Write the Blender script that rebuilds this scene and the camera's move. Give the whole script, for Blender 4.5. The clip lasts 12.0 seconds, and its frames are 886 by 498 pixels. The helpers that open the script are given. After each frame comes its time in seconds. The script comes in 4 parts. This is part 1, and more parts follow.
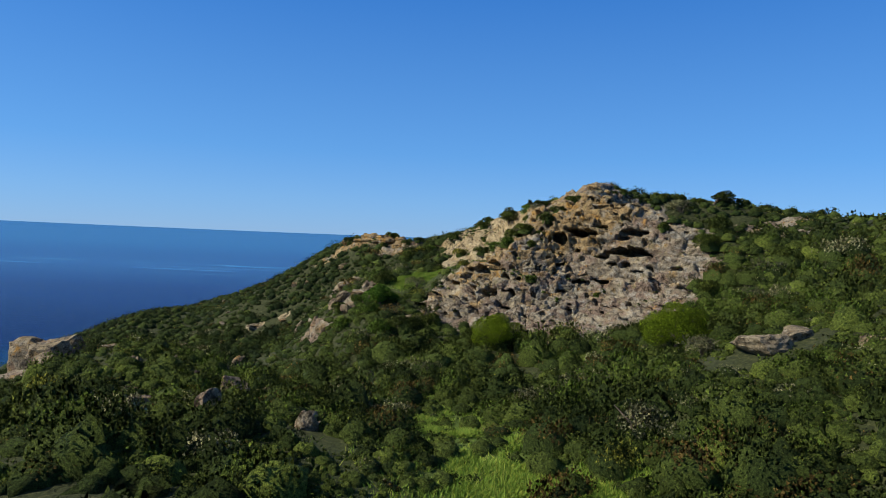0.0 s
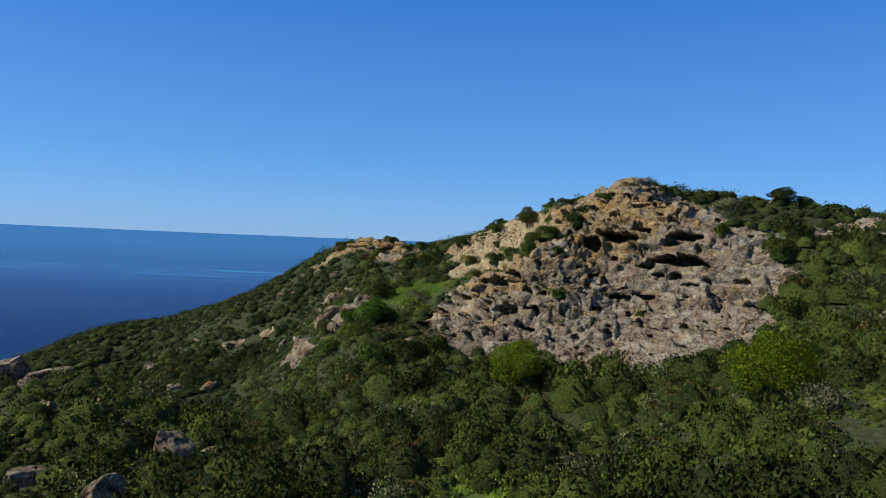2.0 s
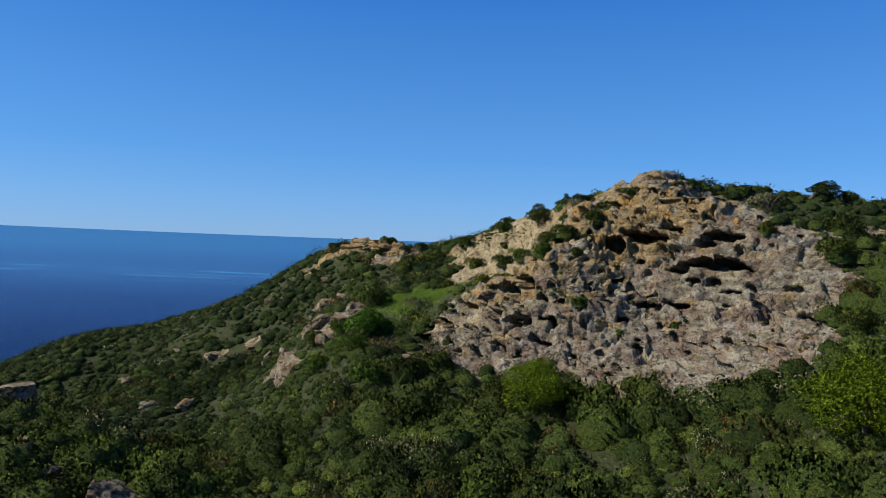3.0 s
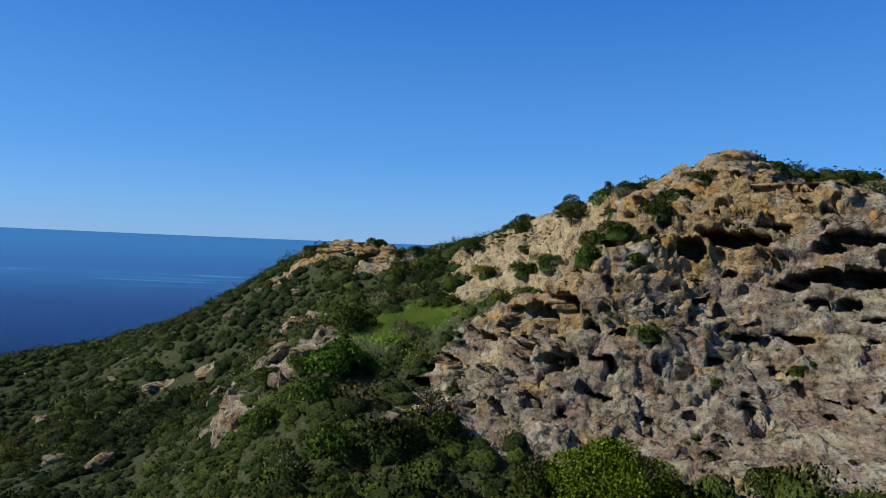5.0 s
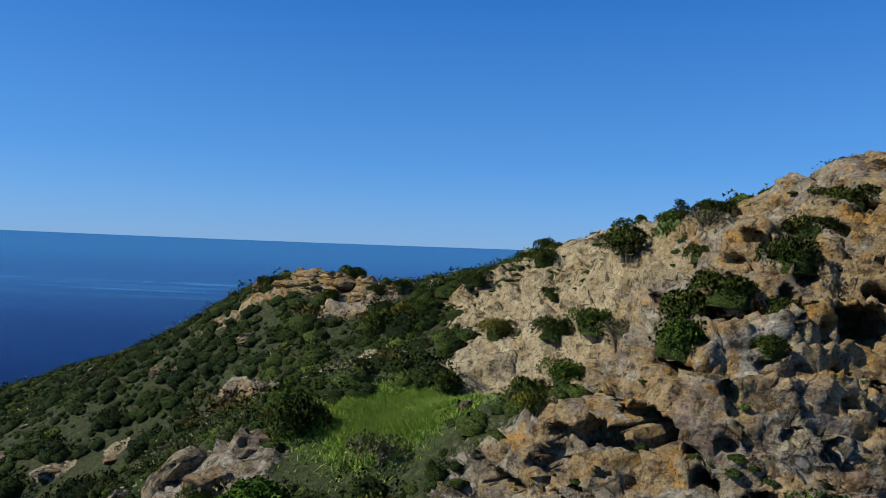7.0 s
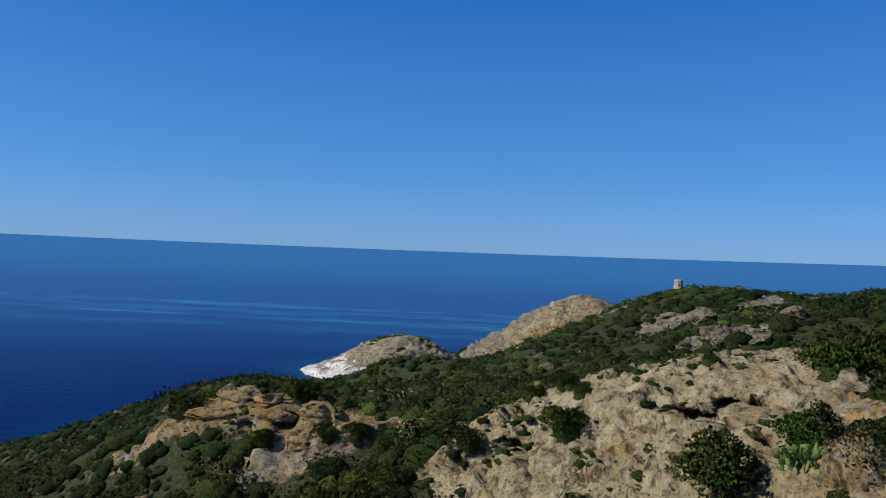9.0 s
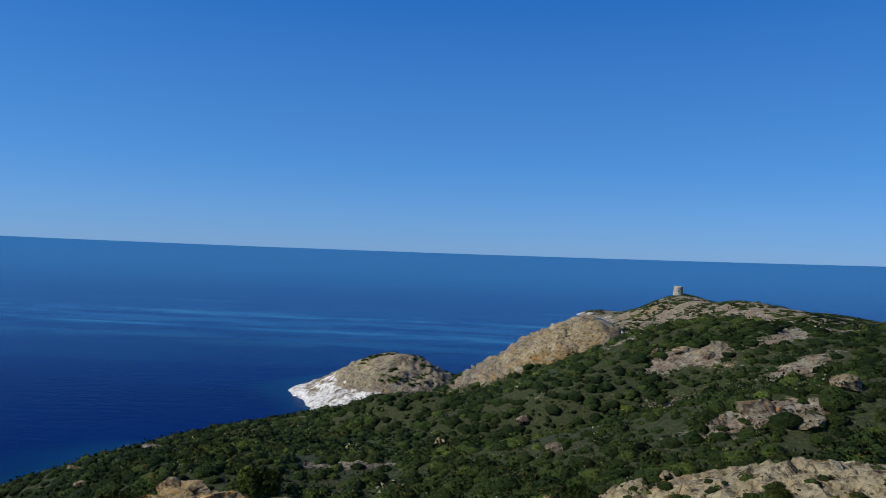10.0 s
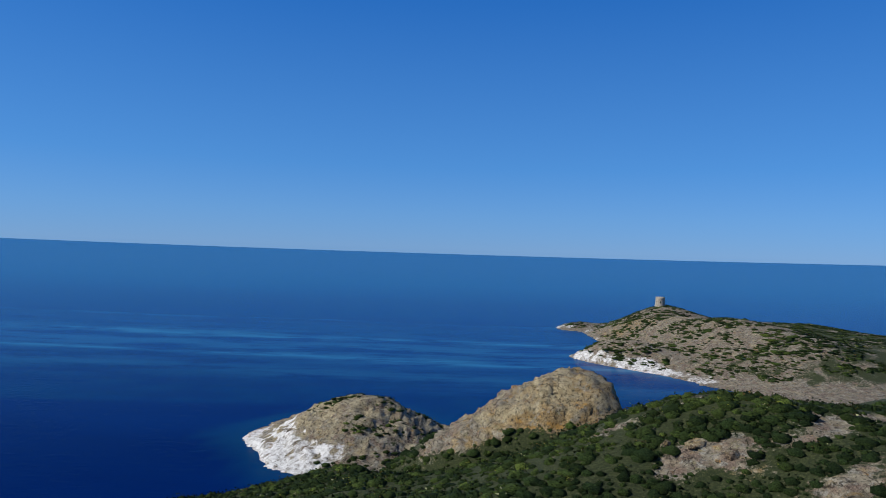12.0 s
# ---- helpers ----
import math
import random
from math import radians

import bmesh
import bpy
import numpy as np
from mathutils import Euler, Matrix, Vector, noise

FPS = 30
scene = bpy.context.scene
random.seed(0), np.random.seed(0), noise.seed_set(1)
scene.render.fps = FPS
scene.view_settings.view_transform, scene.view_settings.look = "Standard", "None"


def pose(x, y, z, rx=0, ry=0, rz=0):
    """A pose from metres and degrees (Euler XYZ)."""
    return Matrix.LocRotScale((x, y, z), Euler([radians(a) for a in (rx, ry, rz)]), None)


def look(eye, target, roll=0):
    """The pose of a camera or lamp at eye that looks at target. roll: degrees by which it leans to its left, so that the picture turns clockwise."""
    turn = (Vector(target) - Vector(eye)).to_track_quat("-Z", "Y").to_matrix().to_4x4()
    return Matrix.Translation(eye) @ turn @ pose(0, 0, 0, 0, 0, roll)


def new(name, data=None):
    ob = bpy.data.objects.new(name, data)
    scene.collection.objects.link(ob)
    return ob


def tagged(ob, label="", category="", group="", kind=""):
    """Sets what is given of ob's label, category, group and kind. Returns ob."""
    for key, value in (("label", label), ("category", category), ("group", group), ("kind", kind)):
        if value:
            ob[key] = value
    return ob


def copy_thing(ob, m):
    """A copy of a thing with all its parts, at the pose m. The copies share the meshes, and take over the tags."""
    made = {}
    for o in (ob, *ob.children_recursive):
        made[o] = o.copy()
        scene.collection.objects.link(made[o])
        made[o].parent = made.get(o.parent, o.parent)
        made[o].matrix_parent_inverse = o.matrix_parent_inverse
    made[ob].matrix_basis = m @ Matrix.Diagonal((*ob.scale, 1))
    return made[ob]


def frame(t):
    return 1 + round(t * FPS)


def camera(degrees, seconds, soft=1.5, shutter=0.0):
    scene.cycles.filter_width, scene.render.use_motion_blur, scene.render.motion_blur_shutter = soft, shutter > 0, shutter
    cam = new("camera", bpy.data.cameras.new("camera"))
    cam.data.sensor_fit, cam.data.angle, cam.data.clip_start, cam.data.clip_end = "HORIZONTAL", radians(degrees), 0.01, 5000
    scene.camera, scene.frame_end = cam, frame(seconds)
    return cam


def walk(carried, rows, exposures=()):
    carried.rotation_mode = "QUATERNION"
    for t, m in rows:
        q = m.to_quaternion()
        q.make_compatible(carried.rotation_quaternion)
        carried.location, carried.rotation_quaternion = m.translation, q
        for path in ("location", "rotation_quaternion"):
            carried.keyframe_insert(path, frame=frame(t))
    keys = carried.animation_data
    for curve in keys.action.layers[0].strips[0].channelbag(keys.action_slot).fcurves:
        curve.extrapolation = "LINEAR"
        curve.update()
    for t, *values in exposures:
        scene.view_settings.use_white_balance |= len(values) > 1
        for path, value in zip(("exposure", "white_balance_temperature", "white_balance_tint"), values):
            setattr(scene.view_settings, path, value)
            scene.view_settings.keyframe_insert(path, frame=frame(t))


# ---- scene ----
cam = camera(67.8, 12.0, soft=0.5)
PATH = [
    (0, (0.778, -0.007, 36.057), (0.762, 2.991, 35.999), 2.1),
    (0.5, (0.474, 4.192, 36.104), (0.458, 7.192, 36.051), 2.1),
    (1, (0.192, 9.327, 36.117), (0.174, 12.326, 36.070), 2.1),
    (1.5, (-0.069, 14.441, 36.157), (-0.090, 17.441, 36.115), 2.1),
    (2, (-0.344, 20.431, 36.177), (-0.366, 23.430, 36.136), 2.1),
    (2.5, (-0.480, 26.268, 36.276), (-0.506, 29.268, 36.235), 2.0),
    (4.5, (-1.817, 51.255, 36.195), (-1.821, 54.255, 36.163), 2.0),
    (5, (-1.701, 57.900, 36.157), (-1.706, 60.900, 36.131), 2.1),
    (5.5, (-1.599, 64.270, 36.174), (-1.605, 67.270, 36.147), 2.0),
    (6, (-1.397, 71.186, 36.408), (-1.410, 74.186, 36.384), 2.0),
    (6.5, (-1.333, 77.355, 37.524), (-1.345, 80.355, 37.499), 1.9),
    (7, (-1.175, 83.891, 39.985), (-1.181, 86.889, 39.965), 2.0),
    (7.2, (-1.060, 86.352, 41.090), (-1.065, 89.352, 41.070), 2.0),
    (8.8, (0.529, 105.219, 49.620), (0.513, 108.219, 49.613), 2.1),
    (9, (0.687, 107.582, 50.634), (0.669, 110.582, 50.628), 2.1),
    (9.5, (1.045, 113.022, 53.301), (1.022, 116.022, 53.295), 2.0),
    (10, (1.252, 118.918, 55.927), (1.249, 121.918, 55.925), 2.0),
    (10.5, (1.785, 124.798, 58.697), (1.818, 127.798, 58.692), 1.9),
    (11, (2.228, 130.761, 61.641), (2.287, 133.760, 61.636), 1.9),
    (11.5, (2.725, 136.168, 64.426), (2.793, 139.167, 64.421), 1.8),
    (12, (3.151, 142.136, 67.353), (3.249, 145.134, 67.347), 1.8),
]
EXPOSURES = [(0.0, 0.36, 6800, 10), (2.5, 0.30, 6600, 10), (5.5, 0.27, 6400, 10), (7.0, 0.15, 6300, 10), (9.0, -0.03, 6150, 10), (12.0, -0.07, 6050, 10)]
walk(cam, [(t, look(eye, target, roll)) for t, eye, target, roll in PATH], EXPOSURES)

# ---- light ----
SUN_AZ, SUN_EL = radians(-101), radians(40)          # bearing from +y towards +x, and height
world = bpy.data.worlds.new("world")
scene.world = world
world.use_nodes = True
wn = world.node_tree
sky = wn.nodes.new("ShaderNodeTexSky")
sky.sky_type, sky.sun_disc = "NISHITA", False
sky.sun_elevation, sky.sun_rotation = SUN_EL, SUN_AZ
sky.altitude, sky.air_density, sky.dust_density, sky.ozone_density = 100, 0.85, 0.03, 1.5
def sky_ramp(stops):
    r = wn.nodes.new("ShaderNodeValToRGB")
    while len(r.color_ramp.elements) < len(stops):
        r.color_ramp.elements.new(0.5)
    for stop, (at, shade) in zip(r.color_ramp.elements, stops):
        stop.position, stop.color = at, (*shade, 1)
    wn.links.new(rise.outputs["Z"], r.inputs["Fac"])
    return r.outputs["Color"]


def sky_mix(kind, fac, first, second):
    m = wn.nodes.new("ShaderNodeMix")
    m.data_type, m.blend_type = "RGBA", kind
    m.inputs["Factor"].default_value = fac
    wn.links.new(first, m.inputs["A"])
    wn.links.new(second, m.inputs["B"])
    return m.outputs["Result"]


rise = wn.nodes.new("ShaderNodeSeparateXYZ")
wn.links.new(wn.nodes.new("ShaderNodeTexCoord").outputs["Generated"], rise.inputs[0])
# clearer blue overhead, milky at the horizon; the thin haze evens out the sun's side
clear = sky_mix("MULTIPLY", 1.0, sky.outputs[0], sky_ramp([(0.0, (0.26, 0.44, 0.90)), (0.12, (0.215, 0.52, 0.96)), (0.4, (0.115, 0.57, 1.08)), (0.75, (0.5, 0.6, 0.85))]))
hazy = sky_ramp([(0.0, (1.45, 2.75, 4.7)), (0.05, (1.20, 2.62, 4.75)), (0.12, (0.76, 2.20, 4.7)), (0.35, (0.26, 1.25, 3.9)), (0.7, (0.65, 1.25, 2.7)), (1.0, (0.7, 1.15, 2.2))])
wn.links.new(sky_mix("MIX", 0.7, clear, hazy), wn.nodes["Background"].inputs[0])
wn.nodes["Background"].inputs[1].default_value = 0.13
sun = new("sun", bpy.data.lights.new("sun", "SUN"))
sun.data.energy, sun.data.angle, sun.data.color = 4.8, radians(0.53), (1.0, 0.92, 0.77)
sun_way = Vector((math.sin(SUN_AZ) * math.cos(SUN_EL), math.cos(SUN_AZ) * math.cos(SUN_EL), math.sin(SUN_EL)))
sun.matrix_world = look(sun_way * 300, (0, 0, 0))

# ---- noise ----
PERM = np.random.RandomState(11).permutation(256)


def lattice(x, y, z):
    return PERM[(PERM[(PERM[x & 255] + y) & 255] + z) & 255] / 255.0


def vnoise(x, y, z=0.0):
    """Smooth value noise, -1 to 1, on arrays."""
    x, y, z = np.broadcast_arrays(*(np.asarray(v, float) for v in (x, y, z)))
    xi, yi, zi = (np.floor(v).astype(int) for v in (x, y, z))
    fx, fy, fz = (lambda f: f * f * (3 - 2 * f))(x - xi), (lambda f: f * f * (3 - 2 * f))(y - yi), (lambda f: f * f * (3 - 2 * f))(z - zi)
    out = 0.0
    for a in (0, 1):
        for b in (0, 1):
            for c in (0, 1):
                w = (fx if a else 1 - fx) * (fy if b else 1 - fy) * (fz if c else 1 - fz)
                out = out + w * lattice(xi + a, yi + b, zi + c)
    return out * 2 - 1


def fbm(x, y, z=0.0, octaves=4, gain=0.5):
    out, amp, total = 0.0, 1.0, 0.0
    for k in range(octaves):
        out, total = out + amp * vnoise(x * 2 ** k + 17 * k, y * 2 ** k - 9 * k, np.asarray(z) * 2 ** k + 5 * k), total + amp
        amp *= gain
    return out / total


def cells(x, y, z):
    """Blocks: each one's height, its face tilted at random, and how near its edge is."""
    xi, yi, zi = (np.floor(v).astype(int) for v in (x, y, z))
    best, second, value = np.full(x.shape, 9.0), np.full(x.shape, 9.0), np.zeros(x.shape)
    for a in (-1, 0, 1):
        for b in (-1, 0, 1):
            for c in (-1, 0, 1):
                i, j, k = xi + a, yi + b, zi + c
                dx, dy, dz = x - i - lattice(i, j, k), y - j - lattice(i + 57, j, k), z - k - lattice(i, j + 91, k)
                d = np.hypot(np.hypot(dx, dy), dz)
                closer = d < best
                second = np.where(closer, best, np.minimum(second, d))
                face = lattice(i, j, k + 33) + (lattice(i + 13, j, k) - 0.5) * 1.3 * dx + (lattice(i, j + 29, k) - 0.5) * 1.3 * dy + (lattice(i, j, k + 71) - 0.25) * 1.3 * dz
                value = np.where(closer, face, value)
                best = np.where(closer, d, best)
    return value, second - best


def smooth(a, b, v):
    t = np.clip((v - a) / (b - a), 0, 1)
    return t * t * (3 - 2 * t)


# ---- landforms: centre x, y, spread along and across, turn, height ----
VALLEY_AND_HILL = [
    (-18.1, 110.3, 82.6, 187.8, 0.12, 11.5),
    (159.7, 57.1, 106.1, 188.0, -0.84, 59.8),
    (29.0, 121.9, 16.4, 5.5, -0.67, 14.0),
    (16.9, 151.6, 53.8, 12.3, -0.29, 16.7),
    (-19.8, 157.8, 18.6, 11.6, -0.30, -16.2),
    (-62.3, 166.6, 10.4, 37.9, 0.14, -8.7),
    (38.4, 9.1, 55.2, 32.9, 0.77, -10.4),
    (-11.6, 95.3, 13.9, 52.9, 0.30, -30.3),
    (-14.2, 116.4, 11.7, 47.4, 0.21, 29.3),
    (30.9, 137.0, 18.4, 4.5, -0.16, 6.9),
    (9.2, 123.4, 8.7, 5.9, -1.07, 26.5),
    (30.2, 131.1, 4.9, 4.4, 0.05, 6.7),
    (8.3, 127.1, 4.7, 8.6, 0.22, -19.6),
    (64.4, 114.8, 22.7, 15.0, -0.02, 5.8),
    (-45.0, 38.0, 10.0, 10.0, 0.00, 0.0),
    (-45.0, 55.0, 10.0, 10.0, 0.00, -0.1),
    (-45.0, 72.0, 10.0, 10.0, 0.00, -0.9),
    (-45.0, 88.0, 10.0, 10.0, 0.00, 6.0),
    (-28.0, 38.0, 10.0, 10.0, 0.00, 0.3),
]
RIDGE_AND_SLOPE = [
    (-28.0, 55.0, 10.0, 10.0, 0.00, 1.2),
    (-28.0, 72.0, 10.0, 10.0, 0.00, 0.6),
    (-28.0, 88.0, 10.0, 10.0, 0.00, 4.7),
    (-12.0, 38.0, 10.0, 10.0, 0.00, 0.5),
    (-12.0, 55.0, 10.0, 10.0, 0.00, 2.1),
    (-12.0, 72.0, 10.0, 10.0, 0.00, 2.9),
    (-12.0, 88.0, 10.0, 10.0, 0.00, -1.8),
    (3.0, 38.0, 10.0, 10.0, 0.00, 0.8),
    (3.0, 55.0, 10.0, 10.0, 0.00, 1.6),
    (3.0, 72.0, 10.0, 10.0, 0.00, 0.0),
    (3.0, 88.0, 10.0, 10.0, 0.00, 1.3),
    (18.0, 38.0, 10.0, 10.0, 0.00, -1.4),
    (18.0, 55.0, 10.0, 10.0, 0.00, 1.8),
    (18.0, 72.0, 10.0, 10.0, 0.00, -1.7),
    (18.0, 88.0, 10.0, 10.0, 0.00, -1.5),
    (33.0, 38.0, 10.0, 10.0, 0.00, -2.3),
    (33.0, 55.0, 10.0, 10.0, 0.00, -0.8),
    (33.0, 72.0, 10.0, 10.0, 0.00, -0.8),
    (33.0, 88.0, 10.0, 10.0, 0.00, -3.0),
]
FAR_PLATEAU = [
    (52.9, 215.9, 40.4, 33.2, 0.59, 57.9),
    (173.3, 292.4, 60.1, 84.7, -0.25, 45.0),
    (45.0, 232.8, 14.6, 12.0, -0.10, -14.2),
    (20.7, 277.8, 52.5, 20.8, -0.26, 17.1),
    (35.6, 208.5, 22.4, 12.9, -0.16, -38.4),
    (-48.5, 210.1, 38.9, 55.4, -0.01, 22.4),
    (-8.4, 252.4, 9.9, 4.5, -0.28, 6.5),
    (-71.1, 226.8, 22.1, 4.5, -0.29, 2.2),
    (71.9, 227.1, 16.6, 21.9, -0.25, -18.3),
]
HEADLAND = [
    (225.6, 747.6, 31.1, 51.1, -0.19, 25.3),
    (139.1, 731.1, 37.6, 15.4, 0.89, 10.7),
    (311.6, 729.6, 100.2, 60.0, 0.71, 14.6),
    (124.7, 552.3, 23.4, 13.3, -0.76, 17.9),
    (186.0, 615.4, 28.8, 68.7, 0.31, 27.0),
    (383.4, 597.4, 111.9, 74.2, 0.45, 21.7),
    (223.9, 521.8, 77.9, 48.2, -0.04, 19.5),
    (383.9, 469.1, 91.2, 79.4, 0.11, 7.1),
]


SPURS = [
    (-13, 309, 11, 9, 0, 6.5), (-10, 270, 9, 10, 0, 2.2), (22, 294, 8, 6, 0, 1.6), (52, 264, 10, 8, 0, 2.2), (9, 229, 7, 5, 0, -2.6), (66, 243, 12, 9, 0, 1.5), (340, 735, 60, 40, 0, 5),
    (6, 130, 2.6, 2.4, 0, 2.0), (-5, 141, 4, 3, 0, 1.0), (-17, 169, 4, 2.5, 0, 1.0), (-6, 163.5, 3, 1.5, 0, 1.2), (22, 113, 4, 2.5, 0, 0.9), (7.3, 112.5, 3, 2.5, 0, 1.1), (18, 147.5, 3, 3, 0, 0.8), (12, 117.2, 2, 1.5, 0, 1.2), (17.3, 148.2, 2.4, 1.1, 0, -1.7), (5.5, 156.2, 1.4, 0.9, 0, -0.9),
]


def mounds(rows, x, y):
    z = 0.0
    for cx, cy, rx, ry, turn, h in rows:
        c, s = math.cos(turn), math.sin(turn)
        u, v = ((x - cx) * c + (y - cy) * s) / rx, (-(x - cx) * s + (y - cy) * c) / ry
        z = z + h * np.exp(-0.5 * (u * u + v * v))
    return z


CREST_X = [-30, -8, 6.6, 15, 25, 33.5, 40.5, 44.8, 49, 53]
CREST_Z = [-20, 9, 20, 24.6, 30.9, 35.1, 37.6, 37.9, 36.4, 34]
SHORE_Y = [300, 322, 332, 345, 358, 368, 376, 384, 420]
SHORE_X = [-40, -32, -36, -43, -50, -57, -64, -62, -30]


def land(x, y):
    """Height of the bare land, without rocks."""
    z = -14.0 + sum(mounds(rows, x, y) for rows in (VALLEY_AND_HILL, RIDGE_AND_SLOPE, FAR_PLATEAU, HEADLAND, SPURS))
    # the ochre ridge: gentle towards the land, steep to the sea, cut off at its end
    d = y - 307 - 0.06 * (x - 40)
    crest = np.interp(x, CREST_X, CREST_Z) - np.where(d < 0, 0.030 * d * d, 0.05 * d * d) - 9.0 * np.clip(x - 51.5 + 1.5 * vnoise(y / 4, x * 0, 2.0), 0, None)
    # the white islet: a low mound that ends in a cliff above the water
    mound = mounds([(-17, 372, 21, 20, 0, 17.5), (-6, 350, 20, 16, 0, 3.0)], x, y) - 3.6
    z = np.where(y > 280, np.maximum(z, crest), z)
    z = np.where(y > 318, np.maximum(z, mound), z)
    inland = x - np.interp(y, SHORE_Y, SHORE_X) + 2.5 * vnoise(x / 7, y / 5, 3.0)
    return np.where((y > 300) & (y < 420) & (x < 30), np.minimum(z, -0.6 + np.where(inland > 0, 1.05, 0.4) * inland), z)


# stretches of bare rock: centre x, y, spread along and across, turn, strength
CLIFF_ROCK = [
    (22, 131, 6, 3.5, 0, 1.3), (30, 133, 5, 2.5, 0, 1.0), (39, 132, 5, 1.6, 0, 0.8),
    (24, 107, 13, 8.5, -0.1, 1.7), (4, 114.5, 5, 3.2, 0, 1.5), (27, 121, 9.5, 3.5, 0, 1.6), (30, 129, 4, 2.5, 0, 1.1), (14, 126, 3, 3, 0, 1.0), (60, 108, 6, 2, 0.2, 0.8), (56, 117, 9, 2.0, 0.1, 1.0), (63, 124.5, 8, 1.7, 0, 0.9), (46, 122, 4, 1.6, 0.3, 0.8),
]
HILLTOP_ROCK = [
    (-15.5, 127, 2.4, 3.0, 0, 1.4), (-22.2, 124, 1.4, 2.0, 0, 1.2),
    (8, 150, 4.5, 7, 0.2, 1.6), (17, 149, 6, 7, 0, 1.6), (28, 158, 14, 3.5, -0.1, 1.5), (3, 139, 3.5, 3, 0, 1.2), (14, 132, 4.5, 6, 0, 0.95), (3, 128, 3, 3, 0, 0.8), (30, 176, 5, 2, 0.1, 0.9), (-18, 171.5, 8, 2.2, -0.1, 1.4),
    (-7, 166.5, 5, 2, 0, 1.2), (-23.5, 155, 1.8, 2.6, 0, 1.3), (-19, 147, 1.8, 2.4, 0, 1.3), (-19.4, 132, 1.8, 2.4, 0, 1.4), (-24.8, 129, 1.4, 2.6, 0.2, 1.3), (-30, 144, 1.5, 2.4, 0.4, 1.1), (-9.5, 149, 3, 1.2, 0.2, 1.3), (-13, 163, 4, 1.6, 0, 1.0),
]
FAR_ROCK = [
    (41, 301, 11, 6.5, 0, 2.2), (20, 304, 10, 5, 0.1, 2.0), (-27, 371, 26, 19, -0.3, 1.9), (47, 239, 4, 2.5, 0, 0.3), (60, 225, 9, 2.2, 0.3, 0.5), (38, 226, 6, 1.8, 0.2, 0.45), (20, 214, 5, 1.5, 0.1, 0.5), (70, 240, 10, 2.4, 0.2, 0.5), (45, 238, 12, 3.5, 0.1, 0.3), (60, 255, 14, 2.2, 0.1, 0.35), (35, 252, 8, 1.6, 0.2, 0.42), (28, 268, 9, 1.5, 0.1, 0.4), (75, 265, 12, 3, 0, 0.4), (4, 222, 2, 1.5, 0, 0.7), (59, 222, 3, 1.5, 0, 0.4), (-78, 133, 9, 7, 0, 1.6),
    (-45, 159, 1.4, 1, 0, 1.1), (-38, 159.5, 1.2, 0.8, 0, 1.1), (165, 620, 40, 90, 0.2, 0.8), (124, 552, 24, 14, 0, 0.9), (240, 735, 80, 40, 0, 0.7), (280, 560, 120, 90, 0, 0.55), (40, 238, 70, 35, 0, 0.2), (-50, 185, 35, 45, 0, 0.2), (-10, 188, 6, 2, 0, 0.9), (-40, 205, 3, 1.5, 0, 0.8),
]


def bare(x, y):
    """How much the rock lies bare, 0 to 1 and over."""
    b = sum(mounds(rows, x, y) for rows in (CLIFF_ROCK, HILLTOP_ROCK, FAR_ROCK))
    return np.clip(b, 0, 1.4) + 0.4 * fbm(x / 5, y / 5, 3.0, 4) - 0.12


# ---- materials ----
def material(name, base, rough=0.8, build=None):
    m = bpy.data.materials.new(name)
    m.use_nodes = True
    n, l = m.node_tree.nodes, m.node_tree.links
    b = n["Principled BSDF"]
    b.inputs["Base Color"].default_value = (*base, 1)
    b.inputs["Roughness"].default_value = rough
    b.inputs["Specular IOR Level"].default_value = 0.25
    if build:
        build(n, l, b)
    return m


def node(n, kind, **values):
    d = n.new(kind)
    for k, v in values.items():
        d.inputs[k.replace("_", " ")].default_value = v
    return d


def noise_node(n, l, coord, scale, detail=5.0, rough=0.6):
    d = node(n, "ShaderNodeTexNoise", Scale=scale, Detail=detail, Roughness=rough)
    l.new(coord, d.inputs["Vector"])
    return d.outputs["Fac"]


def ramp(n, l, fac, stops):
    r = n.new("ShaderNodeValToRGB")
    while len(r.color_ramp.elements) < len(stops):
        r.color_ramp.elements.new(0.5)
    for e, (p, c) in zip(r.color_ramp.elements, stops):
        e.position, e.color = p, (*c, 1) if len(c) == 3 else c
    l.new(fac, r.inputs["Fac"])
    return r.outputs["Color"]


def mix(n, l, fac, a, b, kind="MIX"):
    d = n.new("ShaderNodeMix")
    d.data_type, d.blend_type = "RGBA", kind
    for s, v in ((d.inputs["Factor"], fac), (d.inputs["A"], a), (d.inputs["B"], b)):
        if isinstance(v, (int, float)):
            s.default_value = v
        elif isinstance(v, tuple):
            s.default_value = (*v, 1)
        else:
            l.new(v, s)
    return d.outputs["Result"]


def bump(n, l, b, height, strength, distance):
    d = node(n, "ShaderNodeBump", Strength=strength, Distance=distance)
    l.new(height, d.inputs["Height"])
    l.new(d.outputs["Normal"], b.inputs["Normal"])


def attr(n, name):
    d = n.new("ShaderNodeAttribute")
    d.attribute_name = name
    return d.outputs["Fac"]


def maths(n, l, kind, a, b):
    d = n.new("ShaderNodeMath")
    d.operation = kind
    for s, v in zip(d.inputs, (a, b)):
        if isinstance(v, (int, float)):
            s.default_value = v
        else:
            l.new(v, s)
    return d.outputs[0]


